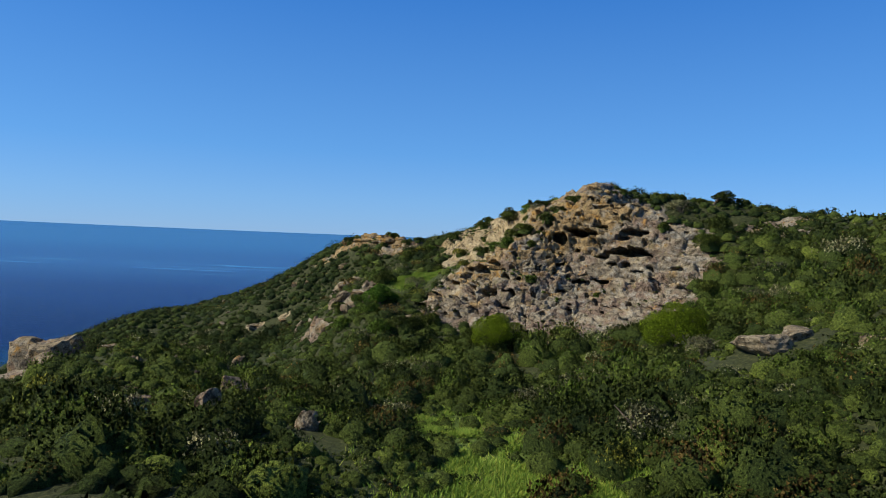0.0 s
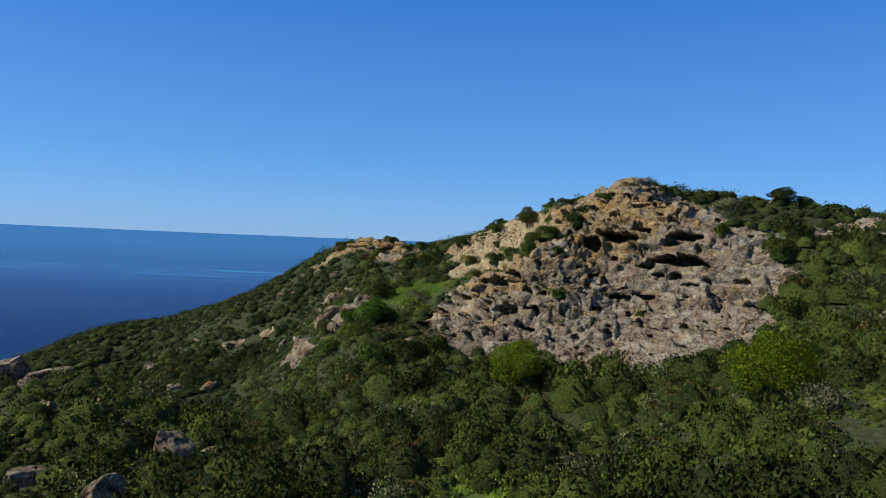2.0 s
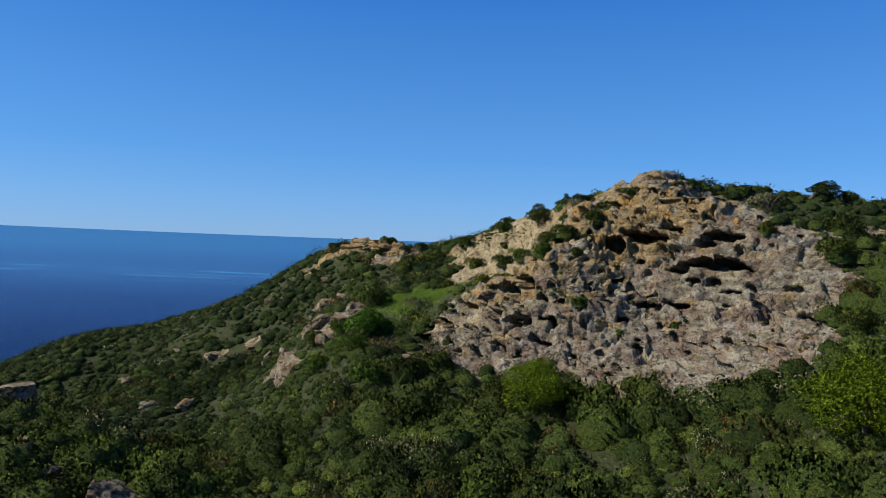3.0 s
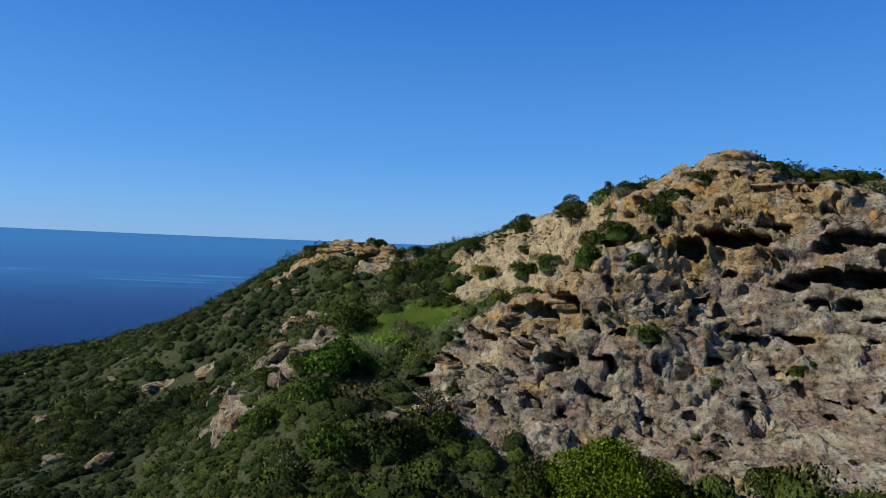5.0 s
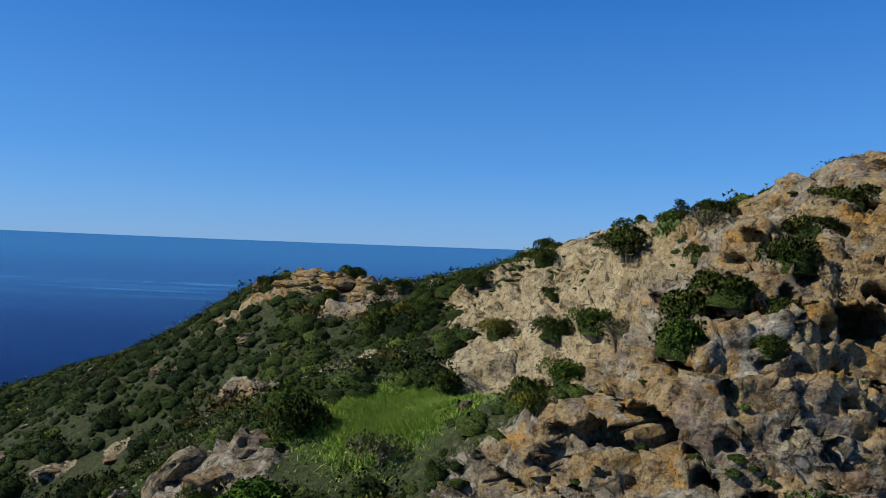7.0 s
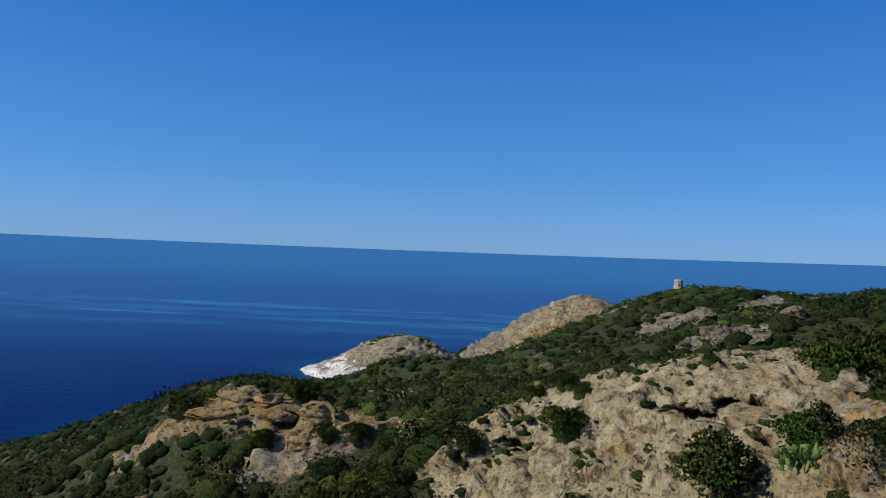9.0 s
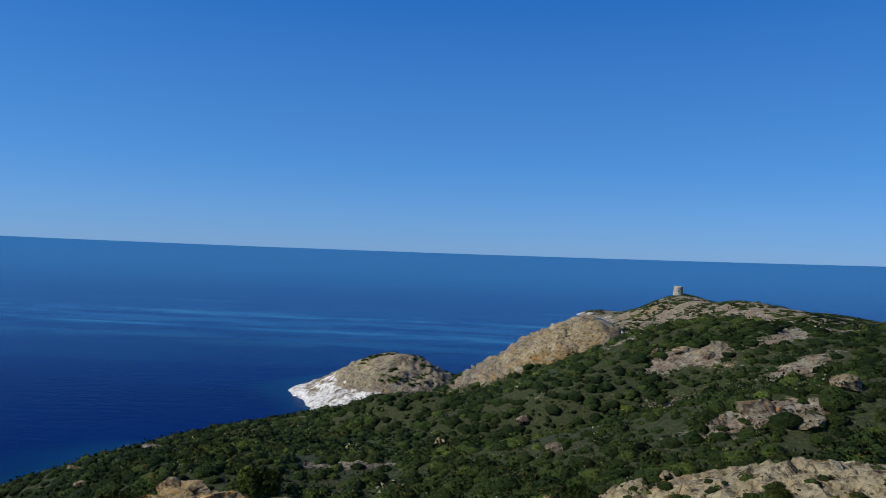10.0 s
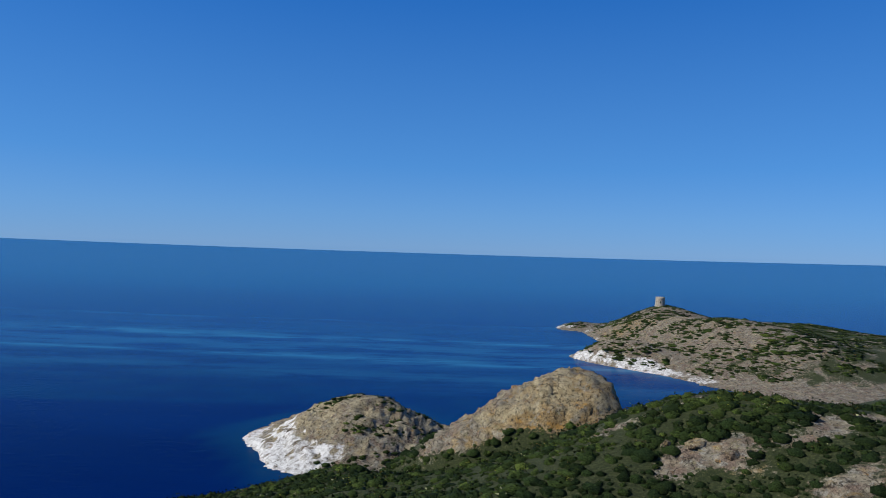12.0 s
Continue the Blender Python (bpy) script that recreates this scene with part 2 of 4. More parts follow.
def stone_colour(n, l, pos, ochre, pale):
    """Weathered volcanic rock: tan-grey beds with red-brown, grey, olive and ochre patches, dark cracks and pits."""
    def patches(scale, detail, rough, low, high, most, more=None):
        f = noise_node(n, l, pos, scale, detail, rough)
        if more is not None:
            f = maths(n, l, "ADD", f, more)
        return ramp(n, l, f, [(low, (0, 0, 0)), (high, (most, most, most))])

    flatter = node(n, "ShaderNodeMapping", Scale=(0.35, 0.35, 1.5))
    l.new(pos, flatter.inputs["Vector"])
    beds = noise_node(n, l, flatter.outputs[0], 0.9, 6, 0.58)
    mid, fine, broad = noise_node(n, l, pos, 0.5, 7, 0.58), noise_node(n, l, pos, 3.0, 6, 0.62), noise_node(n, l, pos, 0.2, 4)
    stone = ramp(n, l, mix(n, l, 0.5, mid, beds), [(0.36, (0.17, 0.142, 0.112)), (0.45, (0.30, 0.258, 0.20)), (0.53, (0.42, 0.37, 0.29)), (0.62, (0.60, 0.545, 0.45))])
    red = patches(0.26, 7, 0.62, 0.47, 0.56, 0.75, maths(n, l, "MULTIPLY", ochre, -0.08))
    stone = mix(n, l, red, stone, ramp(n, l, fine, [(0.38, (0.19, 0.125, 0.10)), (0.60, (0.38, 0.275, 0.225))]))
    warm = patches(0.34, 7, 0.60, 0.58, 0.68, 0.85, maths(n, l, "MULTIPLY", ochre, 0.24))
    stone = mix(n, l, warm, stone, ramp(n, l, mix(n, l, 0.5, beds, fine), [(0.38, (0.29, 0.185, 0.075)), (0.5, (0.47, 0.325, 0.15)), (0.62, (0.62, 0.47, 0.26))]))
    olive = patches(0.6, 6, 0.62, 0.58, 0.64, 0.6)
    stone = mix(n, l, olive, stone, ramp(n, l, fine, [(0.38, (0.20, 0.18, 0.085)), (0.62, (0.40, 0.365, 0.19))]))
    rust = patches(0.45, 6, 0.62, 0.64, 0.68, 0.8, maths(n, l, "MULTIPLY", ochre, 0.09))
    stone = mix(n, l, rust, stone, (0.55, 0.31, 0.08))
    grey = patches(0.7, 8, 0.66, 0.53, 0.59, 0.75, maths(n, l, "MULTIPLY", ochre, -0.05))
    stone = mix(n, l, grey, stone, ramp(n, l, fine, [(0.38, (0.25, 0.24, 0.22)), (0.60, (0.56, 0.545, 0.50))]))
    light = ramp(n, l, maths(n, l, "ADD", broad, maths(n, l, "MULTIPLY", pale, 0.34)), [(0.60, (0, 0, 0)), (0.76, (0.8, 0.8, 0.8))])
    stone = mix(n, l, light, stone, ramp(n, l, mid, [(0.38, (0.46, 0.38, 0.24)), (0.60, (0.68, 0.59, 0.40))]))
    stains = ramp(n, l, noise_node(n, l, pos, 1.1, 8, 0.70), [(0.38, (0.25, 0.24, 0.22)), (0.47, (1, 1, 1)), (0.62, (1.25, 1.25, 1.2))])
    specks = ramp(n, l, noise_node(n, l, pos, 4.5, 5, 0.68), [(0.36, (0.36, 0.34, 0.32)), (0.45, (1, 1, 1)), (0.57, (1, 1, 1)), (0.65, (1.5, 1.5, 1.45))])
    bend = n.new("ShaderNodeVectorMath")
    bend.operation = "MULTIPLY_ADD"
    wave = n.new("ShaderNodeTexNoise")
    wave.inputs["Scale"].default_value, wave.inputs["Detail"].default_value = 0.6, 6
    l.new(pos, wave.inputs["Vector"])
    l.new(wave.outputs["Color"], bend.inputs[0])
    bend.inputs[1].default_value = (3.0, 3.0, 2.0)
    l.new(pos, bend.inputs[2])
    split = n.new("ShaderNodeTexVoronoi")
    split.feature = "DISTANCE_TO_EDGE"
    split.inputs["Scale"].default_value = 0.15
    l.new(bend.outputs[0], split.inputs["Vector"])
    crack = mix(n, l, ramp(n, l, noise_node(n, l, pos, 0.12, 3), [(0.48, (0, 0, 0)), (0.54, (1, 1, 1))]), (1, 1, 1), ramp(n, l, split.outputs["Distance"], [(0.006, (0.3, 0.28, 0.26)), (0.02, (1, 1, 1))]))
    stone = mix(n, l, 1.0, mix(n, l, 1.0, stone, stains, "MULTIPLY"), specks, "MULTIPLY")
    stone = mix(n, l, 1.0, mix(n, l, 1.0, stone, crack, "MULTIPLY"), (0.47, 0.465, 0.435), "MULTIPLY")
    return stone, mix(n, l, 0.45, mid, beds), mix(n, l, 0.5, fine, crack, "MULTIPLY")


def ground_look(n, l, b):
    pos = n.new("ShaderNodeNewGeometry").outputs["Position"]
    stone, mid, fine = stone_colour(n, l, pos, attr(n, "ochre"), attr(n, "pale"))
    runs = node(n, "ShaderNodeMapping", Scale=(1.3, 1.3, 0.16))
    l.new(pos, runs.inputs["Vector"])
    chalky = ramp(n, l, maths(n, l, "ADD", attr(n, "chalk"), maths(n, l, "MULTIPLY", maths(n, l, "SUBTRACT", noise_node(n, l, pos, 0.3, 7, 0.7), 0.5), 1.8)), [(0.6, (0, 0, 0)), (0.85, (1, 1, 1))])
    stone = mix(n, l, chalky, stone, ramp(n, l, noise_node(n, l, runs.outputs[0], 0.55, 8, 0.75), [(0.38, (0.22, 0.205, 0.185)), (0.46, (0.50, 0.485, 0.46)), (0.58, (0.70, 0.69, 0.67))]))
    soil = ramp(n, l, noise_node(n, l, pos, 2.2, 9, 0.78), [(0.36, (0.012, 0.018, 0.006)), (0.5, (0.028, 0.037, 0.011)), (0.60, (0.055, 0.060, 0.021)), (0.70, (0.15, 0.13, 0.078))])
    lush = ramp(n, l, noise_node(n, l, pos, 2.0, 5), [(0.3, (0.09, 0.16, 0.02)), (0.7, (0.17, 0.26, 0.03))])
    soil = mix(n, l, attr(n, "green"), soil, lush)
    edge = maths(n, l, "ADD", attr(n, "rock"), maths(n, l, "MULTIPLY", maths(n, l, "SUBTRACT", noise_node(n, l, pos, 1.1, 6, 0.7), 0.5), 0.9))
    mask = ramp(n, l, edge, [(0.36, (0, 0, 0)), (0.48, (1, 1, 1))])
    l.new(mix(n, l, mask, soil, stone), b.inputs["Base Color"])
    layers = node(n, "ShaderNodeMapping", Scale=(0.8, 0.8, 1.3))
    l.new(pos, layers.inputs["Vector"])
    ridge = maths(n, l, "ABSOLUTE", maths(n, l, "SUBTRACT", noise_node(n, l, layers.outputs[0], 1.1, 8, 0.64), 0.5), 0.0)
    bump(n, l, b, mix(n, l, 0.35, mix(n, l, 0.3, mid, maths(n, l, "MULTIPLY", ridge, 3.0)), fine), 1.0, 0.6)


def rock_look(n, l, b):
    pos = n.new("ShaderNodeNewGeometry").outputs["Position"]
    rnd = n.new("ShaderNodeObjectInfo").outputs["Random"]
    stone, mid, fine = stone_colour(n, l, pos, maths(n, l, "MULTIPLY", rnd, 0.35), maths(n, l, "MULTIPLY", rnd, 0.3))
    l.new(mix(n, l, 1.0, stone, (0.86, 0.82, 0.74), "MULTIPLY"), b.inputs["Base Color"])
    bump(n, l, b, mix(n, l, 0.5, mid, noise_node(n, l, pos, 1.6, 8, 0.66)), 1.0, 0.5)


TONES = [(0.0, (0.020, 0.036, 0.012)), (0.3, (0.046, 0.070, 0.018)), (0.5, (0.086, 0.120, 0.026)), (0.62, (0.085, 0.19, 0.026)), (0.70, (0.15, 0.24, 0.015)), (0.78, (0.19, 0.20, 0.04)), (0.88, (0.12, 0.088, 0.030)), (0.94, (0.14, 0.155, 0.09)), (1.0, (0.30, 0.31, 0.19))]


def leaf_look(n, l, b):
    geo = n.new("ShaderNodeNewGeometry")
    hue = ramp(n, l, attr(n, "tone"), TONES)
    var = ramp(n, l, geo.outputs["Random Per Island"], [(0, (0.58, 0.6, 0.58)), (0.65, (1.0, 1.0, 1.0)), (1, (1.65, 1.55, 1.35))])
    sprig = noise_node(n, l, geo.outputs["Position"], 4.0, 6, 0.72)
    tuft = ramp(n, l, sprig, [(0.36, (0.42, 0.44, 0.42)), (0.5, (1.0, 1.0, 1.0)), (0.64, (1.6, 1.52, 1.35))])
    grain = ramp(n, l, noise_node(n, l, geo.outputs["Position"], 13.0, 3, 0.7), [(0.36, (0.45, 0.46, 0.45)), (0.5, (1.0, 1.0, 1.0)), (0.64, (1.6, 1.55, 1.4))])
    tuft = mix(n, l, 1.0, tuft, grain, "MULTIPLY")
    l.new(mix(n, l, 1.0, mix(n, l, 1.0, hue, var, "MULTIPLY"), tuft, "MULTIPLY"), b.inputs["Base Color"])
    b.inputs["Specular IOR Level"].default_value = 0.06
    bump(n, l, b, sprig, 1.0, 0.5)


def grass_look(n, l, b):
    var = n.new("ShaderNodeNewGeometry").outputs["Random Per Island"]
    l.new(ramp(n, l, var, [(0, (0.09, 0.17, 0.02)), (0.6, (0.16, 0.26, 0.025)), (1, (0.28, 0.32, 0.05))]), b.inputs["Base Color"])


def bark_look(n, l, b):
    pos = n.new("ShaderNodeNewGeometry").outputs["Position"]
    l.new(ramp(n, l, noise_node(n, l, pos, 7, 5), [(0.3, (0.05, 0.04, 0.03)), (0.7, (0.17, 0.14, 0.11))]), b.inputs["Base Color"])


def sea_look(n, l, b):
    pos = n.new("ShaderNodeNewGeometry").outputs["Position"]
    mp = node(n, "ShaderNodeMapping", Scale=(0.0016, 0.006, 1))
    l.new(pos, mp.inputs["Vector"])
    drift = noise_node(n, l, mp.outputs[0], 1.0, 6, 0.55)
    xyz = n.new("ShaderNodeSeparateXYZ")
    l.new(pos, xyz.inputs[0])
    # slicks lie in lines along the coast, 500 to 800 m out
    out = maths(n, l, "ADD", maths(n, l, "MULTIPLY", maths(n, l, "ADD", xyz.outputs["Y"], maths(n, l, "MULTIPLY", xyz.outputs["X"], 0.10)), 0.001), maths(n, l, "MULTIPLY", drift, 0.16))
    lit, no = (0.85, 0.85, 0.85), (0, 0, 0)
    lines = ramp(n, l, out, [(0.52, no), (0.56, (0.3, 0.3, 0.3)), (0.58, (0.1, 0.1, 0.1)), (0.60, (0.18, 0.18, 0.18)), (0.612, lit), (0.625, (0.3, 0.3, 0.3)), (0.66, (0.42, 0.42, 0.42)), (0.685, (0.2, 0.2, 0.2)), (0.70, lit), (0.715, (0.2, 0.2, 0.2)), (0.78, (0.1, 0.1, 0.1)), (0.79, (0.4, 0.4, 0.4)), (0.80, no)])
    torn = ramp(n, l, noise_node(n, l, mp.outputs[0], 7.0, 8, 0.75), [(0.42, (0.08, 0.08, 0.08)), (0.55, (1, 1, 1))])
    band = mix(n, l, 1.0, lines, torn, "MULTIPLY")
    # paler towards the horizon: the sky's grazing reflection is put into the base colour
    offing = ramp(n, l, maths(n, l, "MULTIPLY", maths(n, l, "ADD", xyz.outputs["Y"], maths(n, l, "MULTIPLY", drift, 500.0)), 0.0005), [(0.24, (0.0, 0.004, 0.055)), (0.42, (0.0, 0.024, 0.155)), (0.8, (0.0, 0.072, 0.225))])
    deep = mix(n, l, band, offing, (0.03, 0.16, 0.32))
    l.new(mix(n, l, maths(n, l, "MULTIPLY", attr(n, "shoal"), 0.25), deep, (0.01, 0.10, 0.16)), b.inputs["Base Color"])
    b.inputs["IOR"].default_value = 1.33
    b.inputs["Roughness"].default_value = 0.22
    b.inputs["Specular IOR Level"].default_value = 0.025
    b.inputs["Specular Tint"].default_value = (0.3, 0.7, 1.0, 1)
    mp2 = node(n, "ShaderNodeMapping", Scale=(0.4, 1.3, 1))
    l.new(pos, mp2.inputs["Vector"])
    bump(n, l, b, noise_node(n, l, mp2.outputs[0], 0.22, 6, 0.7), 0.3, 0.5)


def wall_look(n, l, b):
    pos = n.new("ShaderNodeNewGeometry").outputs["Position"]
    l.new(ramp(n, l, noise_node(n, l, pos, 0.9, 6, 0.7), [(0.3, (0.20, 0.17, 0.13)), (0.6, (0.40, 0.36, 0.29))]), b.inputs["Base Color"])
    bump(n, l, b, noise_node(n, l, pos, 2.5, 5), 0.6, 0.2)


def crag_look(n, l, b):
    pos = n.new("ShaderNodeNewGeometry").outputs["Position"]
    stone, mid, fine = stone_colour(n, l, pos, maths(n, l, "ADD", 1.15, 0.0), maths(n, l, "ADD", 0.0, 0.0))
    l.new(stone, b.inputs["Base Color"])
    bump(n, l, b, mix(n, l, 0.5, mid, noise_node(n, l, pos, 1.6, 8, 0.66)), 1.0, 0.5)


CRAG = material("rusty_crag", (0.4, 0.25, 0.1), 0.92, crag_look)
ROCK = material("weathered_rock", (0.3, 0.24, 0.18), 0.92, rock_look)
BARK = material("bark", (0.1, 0.08, 0.06), 0.9, bark_look)
GRASS = material("grass_blade", (0.12, 0.2, 0.03), 0.7, grass_look)
WALL = material("tower_masonry", (0.35, 0.3, 0.25), 0.9, wall_look)
SHADE = material("opening_shade", (0.02, 0.02, 0.018), 0.9)
PAD = material("cactus_pad", (0.13, 0.19, 0.05), 0.55)
GROUND = material("rocky_ground", (0.3, 0.25, 0.2), 0.92, ground_look)
LEAF = material("scrub_leaf", (0.05, 0.07, 0.02), 0.8, leaf_look)
SEA = material("sea_water", (0.003, 0.03, 0.12), 0.18, sea_look)


def mesh_from(name, verts, faces, mat, smooth_faces=False, attrs=()):
    """A mesh from arrays of corners and of triangles or quads."""
    me = bpy.data.meshes.new(name)
    verts, faces = np.asarray(verts, np.float32), np.asarray(faces, np.int32)
    k = faces.shape[1]
    me.vertices.add(len(verts))
    me.vertices.foreach_set("co", verts.ravel())
    me.loops.add(faces.size)
    me.loops.foreach_set("vertex_index", faces.ravel())
    me.polygons.add(len(faces))
    me.polygons.foreach_set("loop_start", np.arange(0, faces.size, k, dtype=np.int32))
    me.polygons.foreach_set("loop_total", np.full(len(faces), k, np.int32))
    me.polygons.foreach_set("use_smooth", np.broadcast_to(smooth_faces, len(faces)).astype(bool))
    me.update(calc_edges=True)
    for key, values in attrs:
        a = me.attributes.new(key, "FLOAT", "POINT")
        a.data.foreach_set("value", np.asarray(values, np.float32))
    me.materials.append(mat)
    return me


# ---- ground ----
def steps(*stretches):
    """Lines of a grid: stretches of (from, to, spacing)."""
    return np.unique(np.concatenate([np.arange(a, b, s) for a, b, s in stretches]))


gx = steps((-160, -60, 2.0), (-60, -12, 0.5), (-12, -6, 0.25), (-6, 38, 0.17), (38, 46, 0.25), (46, 70, 0.5), (70, 110, 1.2), (110, 480, 4.0))
gy = steps((-100, 40, 3.0), (40, 94, 0.5), (94, 98, 0.25), (98, 126, 0.16), (126, 165, 0.25), (165, 185, 0.45), (185, 300, 0.9), (300, 420, 1.5), (420, 900, 4.0))
X, Y = np.meshgrid(gx, gy)
Z = land(X, Y)
rock = np.clip(bare(X, Y), 0, 1.2)
rock = np.maximum(rock, 0.95 * smooth(250, 260, Y) * smooth(7.5, 4.0, Z + 2 * fbm(X / 9, Y / 9, 2.0, 3)))
far = smooth(275, 285, Y) * smooth(415, 405, Y)
Z = Z + smooth(0.3, 0.7, rock) * far * smooth(2, 4, Z) * 1.1 * (0.45 - np.abs(fbm(X / 9, Y / 9, 2.0, 4)) * 2 - 1.1 * np.abs(fbm(X / 3.2, Y / 6, 6.0, 3)) * mounds([(-40, 358, 22, 16, 0, 1.0)], X, Y))
Z = Z + smooth(470, 500, Y) * smooth(1.0, 5.0, Z) * 1.8 * fbm(X / 28, Y / 28, 5.0, 5) * (1 - np.exp(-((X - 226) ** 2 + (Y - 747) ** 2) / 5000))
flutes = np.abs(fbm((X + 0.8 * Y) / 3.2, (Y - 0.8 * X) / 30, 3.0, 3))
Z = Z - 3.2 * flutes * mounds([(-42, 350, 18, 20, 0, 1.0)], X, Y) * smooth(1.0, 3.5, Z)
zy, zx = np.gradient(Z, gy, gx)
norm = np.stack([-zx, -zy, np.ones_like(Z)], -1)
norm /= np.linalg.norm(norm, axis=-1, keepdims=True)
hard = smooth(0.3, 0.6, rock)
# ledges, blocks, cracks and pits of the weathered rock
bed = (Z + 0.05 * X + 1.6 * fbm(X / 8, Y / 8, 1.0, 4)) / 1.5
ledge = (bed - np.floor(bed)) ** 2.2
block = fbm(X / 6, Y / 6, Z / 3, 3)
pit = -smooth(0.25, 0.5, vnoise(X / 1.1, Y / 1.1, Z / 0.4)) * smooth(-0.15, 0.2, fbm(X / 9 + 8, Y / 9, 4.0, 2))
cliffy = smooth(0.3, 0.65, np.hypot(zx, zy))
upper = np.clip(mounds([(27, 122, 15, 5, 0, 1.0)], X, Y), 0, 1)
stony = hard > 0.01
bx, by, bz = X[stony], Y[stony], Z[stony]
wx1, wy1, wz1 = (0.8 * fbm(bx / 2.5 + o, by / 2.5, bz / 2.5, 3) for o in (0, 31, 77))
big_value, big_edge = cells((bx + 0.5 * wx1) / 3.2, (by + 0.5 * wy1) / 3.6, (bz + 0.5 * wz1) / 2.0)
small_value, small_edge = cells((bx + wx1 * 0.3) / 1.25, (by + wy1 * 0.3) / 1.5, (bz + wz1 * 0.3) / 0.8)
broken = np.zeros_like(Z)
broken[stony] = 1.0 * (big_value - 0.5) - 0.28 * smooth(0.07, 0.0, big_edge) + 0.26 * (small_value - 0.5) - 0.10 * smooth(0.1, 0.0, small_edge)
rough_rock = 0.7 * block + cliffy * (0.4 + 0.45 * upper) * (ledge - 0.4) + broken * (0.65 + 0.35 * cliffy) + 0.5 * pit + 0.1 * fbm(X / 1.1, Y / 1.1, Z / 0.6, 2)
shelf = (Z + 1.3 * fbm(X / 5, Y / 5, 14.0, 4)) / 0.7
shelf = (shelf - np.floor(shelf)) ** 3
rough_rock = rough_rock + (1 - cliffy) * (0.45 * (shelf - 0.3) - 0.35 * smooth(0.2, 0.5, vnoise(X / 1.6 + 5, Y / 1.6, 3.0)) * smooth(0.0, 0.25, fbm(X / 7, Y / 7, 21.0, 2)))
brow = smooth(35.4, 36.4, Z + 0.9 * fbm(X / 5, Y / 5, 4.0, 3)) * smooth(44, 41, Z) * smooth(0.15, 0.6, upper)
push = hard * (0.9 * brow) + hard * rough_rock * (0.75 + 0.25 * cliffy) + (1 - hard) * 0.4 * fbm(X / 8, Y / 8, 9.0, 3) + 0.2 * hard
co = np.stack([X, Y, Z], -1) + norm * push[..., None]


def hollow(x, y, half, tall, deep):
    """Push a cave into the slope at x, y."""
    i0, i1 = np.searchsorted(gx, (x - half * 1.3, x + half * 1.3))
    j0, j1 = np.searchsorted(gy, (y - 3.5, y + 3.5))
    if i1 - i0 < 2 or j1 - j0 < 2:
        return
    sl = (slice(j0, j1), slice(i0, i1))
    zc = land(np.array(x), np.array(y))
    wob = 0.32 * fbm(X[sl] * 1.1, Y[sl] * 1.1, Z[sl] * 1.4, 3)
    r = np.hypot((X[sl] - x) / half, (Z[sl] - zc) / tall) + wob
    way = -norm[sl][..., :2]
    way = way / (np.linalg.norm(way, axis=-1, keepdims=True) + 1e-6)
    d = deep * (1 - smooth(0.86, 1.0, r))
    co[sl][..., :2] += way * d[..., None]
    co[sl][..., 2] -= 0.25 * tall * (1 - smooth(0.86, 1.0, r))


# caves: x, y, half the width, half the height
CLIFF_CAVES = [
    (31.4, 112.2, 3.8, 1.2), (27.7, 114.2, 1.5, 0.7), (32.9, 111.0, 1.5, 0.5), (25.0, 118.9, 2.8, 1.0), (21.3, 119.5, 1.4, 1.0), (31.3, 114.2, 1.1, 0.6), (33.1, 113.6, 2.4, 0.5),
    (28.2, 117.8, 1.3, 0.4), (23.5, 112.1, 1.3, 0.4), (26.7, 111.3, 1.5, 0.45), (20.5, 110.3, 1.0, 0.4), (21.5, 113.8, 0.8, 0.35), (20.6, 115.4, 1.1, 0.5), (31.0, 110.8, 0.8, 0.4),
    (32.3, 108.9, 1.0, 0.3), (29.1, 112.1, 0.7, 0.4), (24.0, 117.2, 0.6, 0.4),
]
SPUR_CAVES = [
    (5.4, 112.9, 0.65, 0.85), (7.2, 112.5, 0.95, 0.85), (9.0, 111.9, 0.65, 0.8), (7.4, 117.0, 1.1, 0.8), (9.2, 116.5, 1.1, 1.0), (11.3, 111.2, 1.0, 0.4), (10.6, 108.9, 1.1, 0.5),
    (7.6, 108.1, 0.5, 1.4), (2.2, 118.3, 1.2, 0.5), (1.3, 115.3, 1.6, 0.4), (4.1, 117.7, 0.5, 0.35), (-3.6, 116.0, 1.1, 0.7), (-1.5, 118.7, 0.8, 0.5), (-2.4, 117.4, 0.7, 0.5),
    (-0.4, 114.1, 0.5, 0.4), (12.9, 112.6, 0.8, 0.5), (10.7, 114.8, 0.4, 0.4),
]
HILLTOP_CAVES = [
    (-13.5, 167.9, 1.2, 0.6), (-2.9, 163.5, 2.3, 0.8), (-0.2, 154.2, 1.2, 0.45), (-24.0, 173.5, 0.9, 0.6), (-17.3, 167.5, 0.8, 0.5), (-10.1, 168.5, 1.0, 0.6), (18.9, 149.4, 1.3, 0.6),
    (16.4, 149.6, 1.7, 0.5), (5.6, 157.0, 1.0, 0.5), (16.6, 141.4, 0.6, 0.35),
]
for rows in (CLIFF_CAVES, SPUR_CAVES, HILLTOP_CAVES):
    for x, y, half, tall in rows:
        hollow(x, y, half, tall * 0.72, min(6.5, 1.3 * half + 3.0 * tall + 0.5))
pick = np.random.RandomState(5)
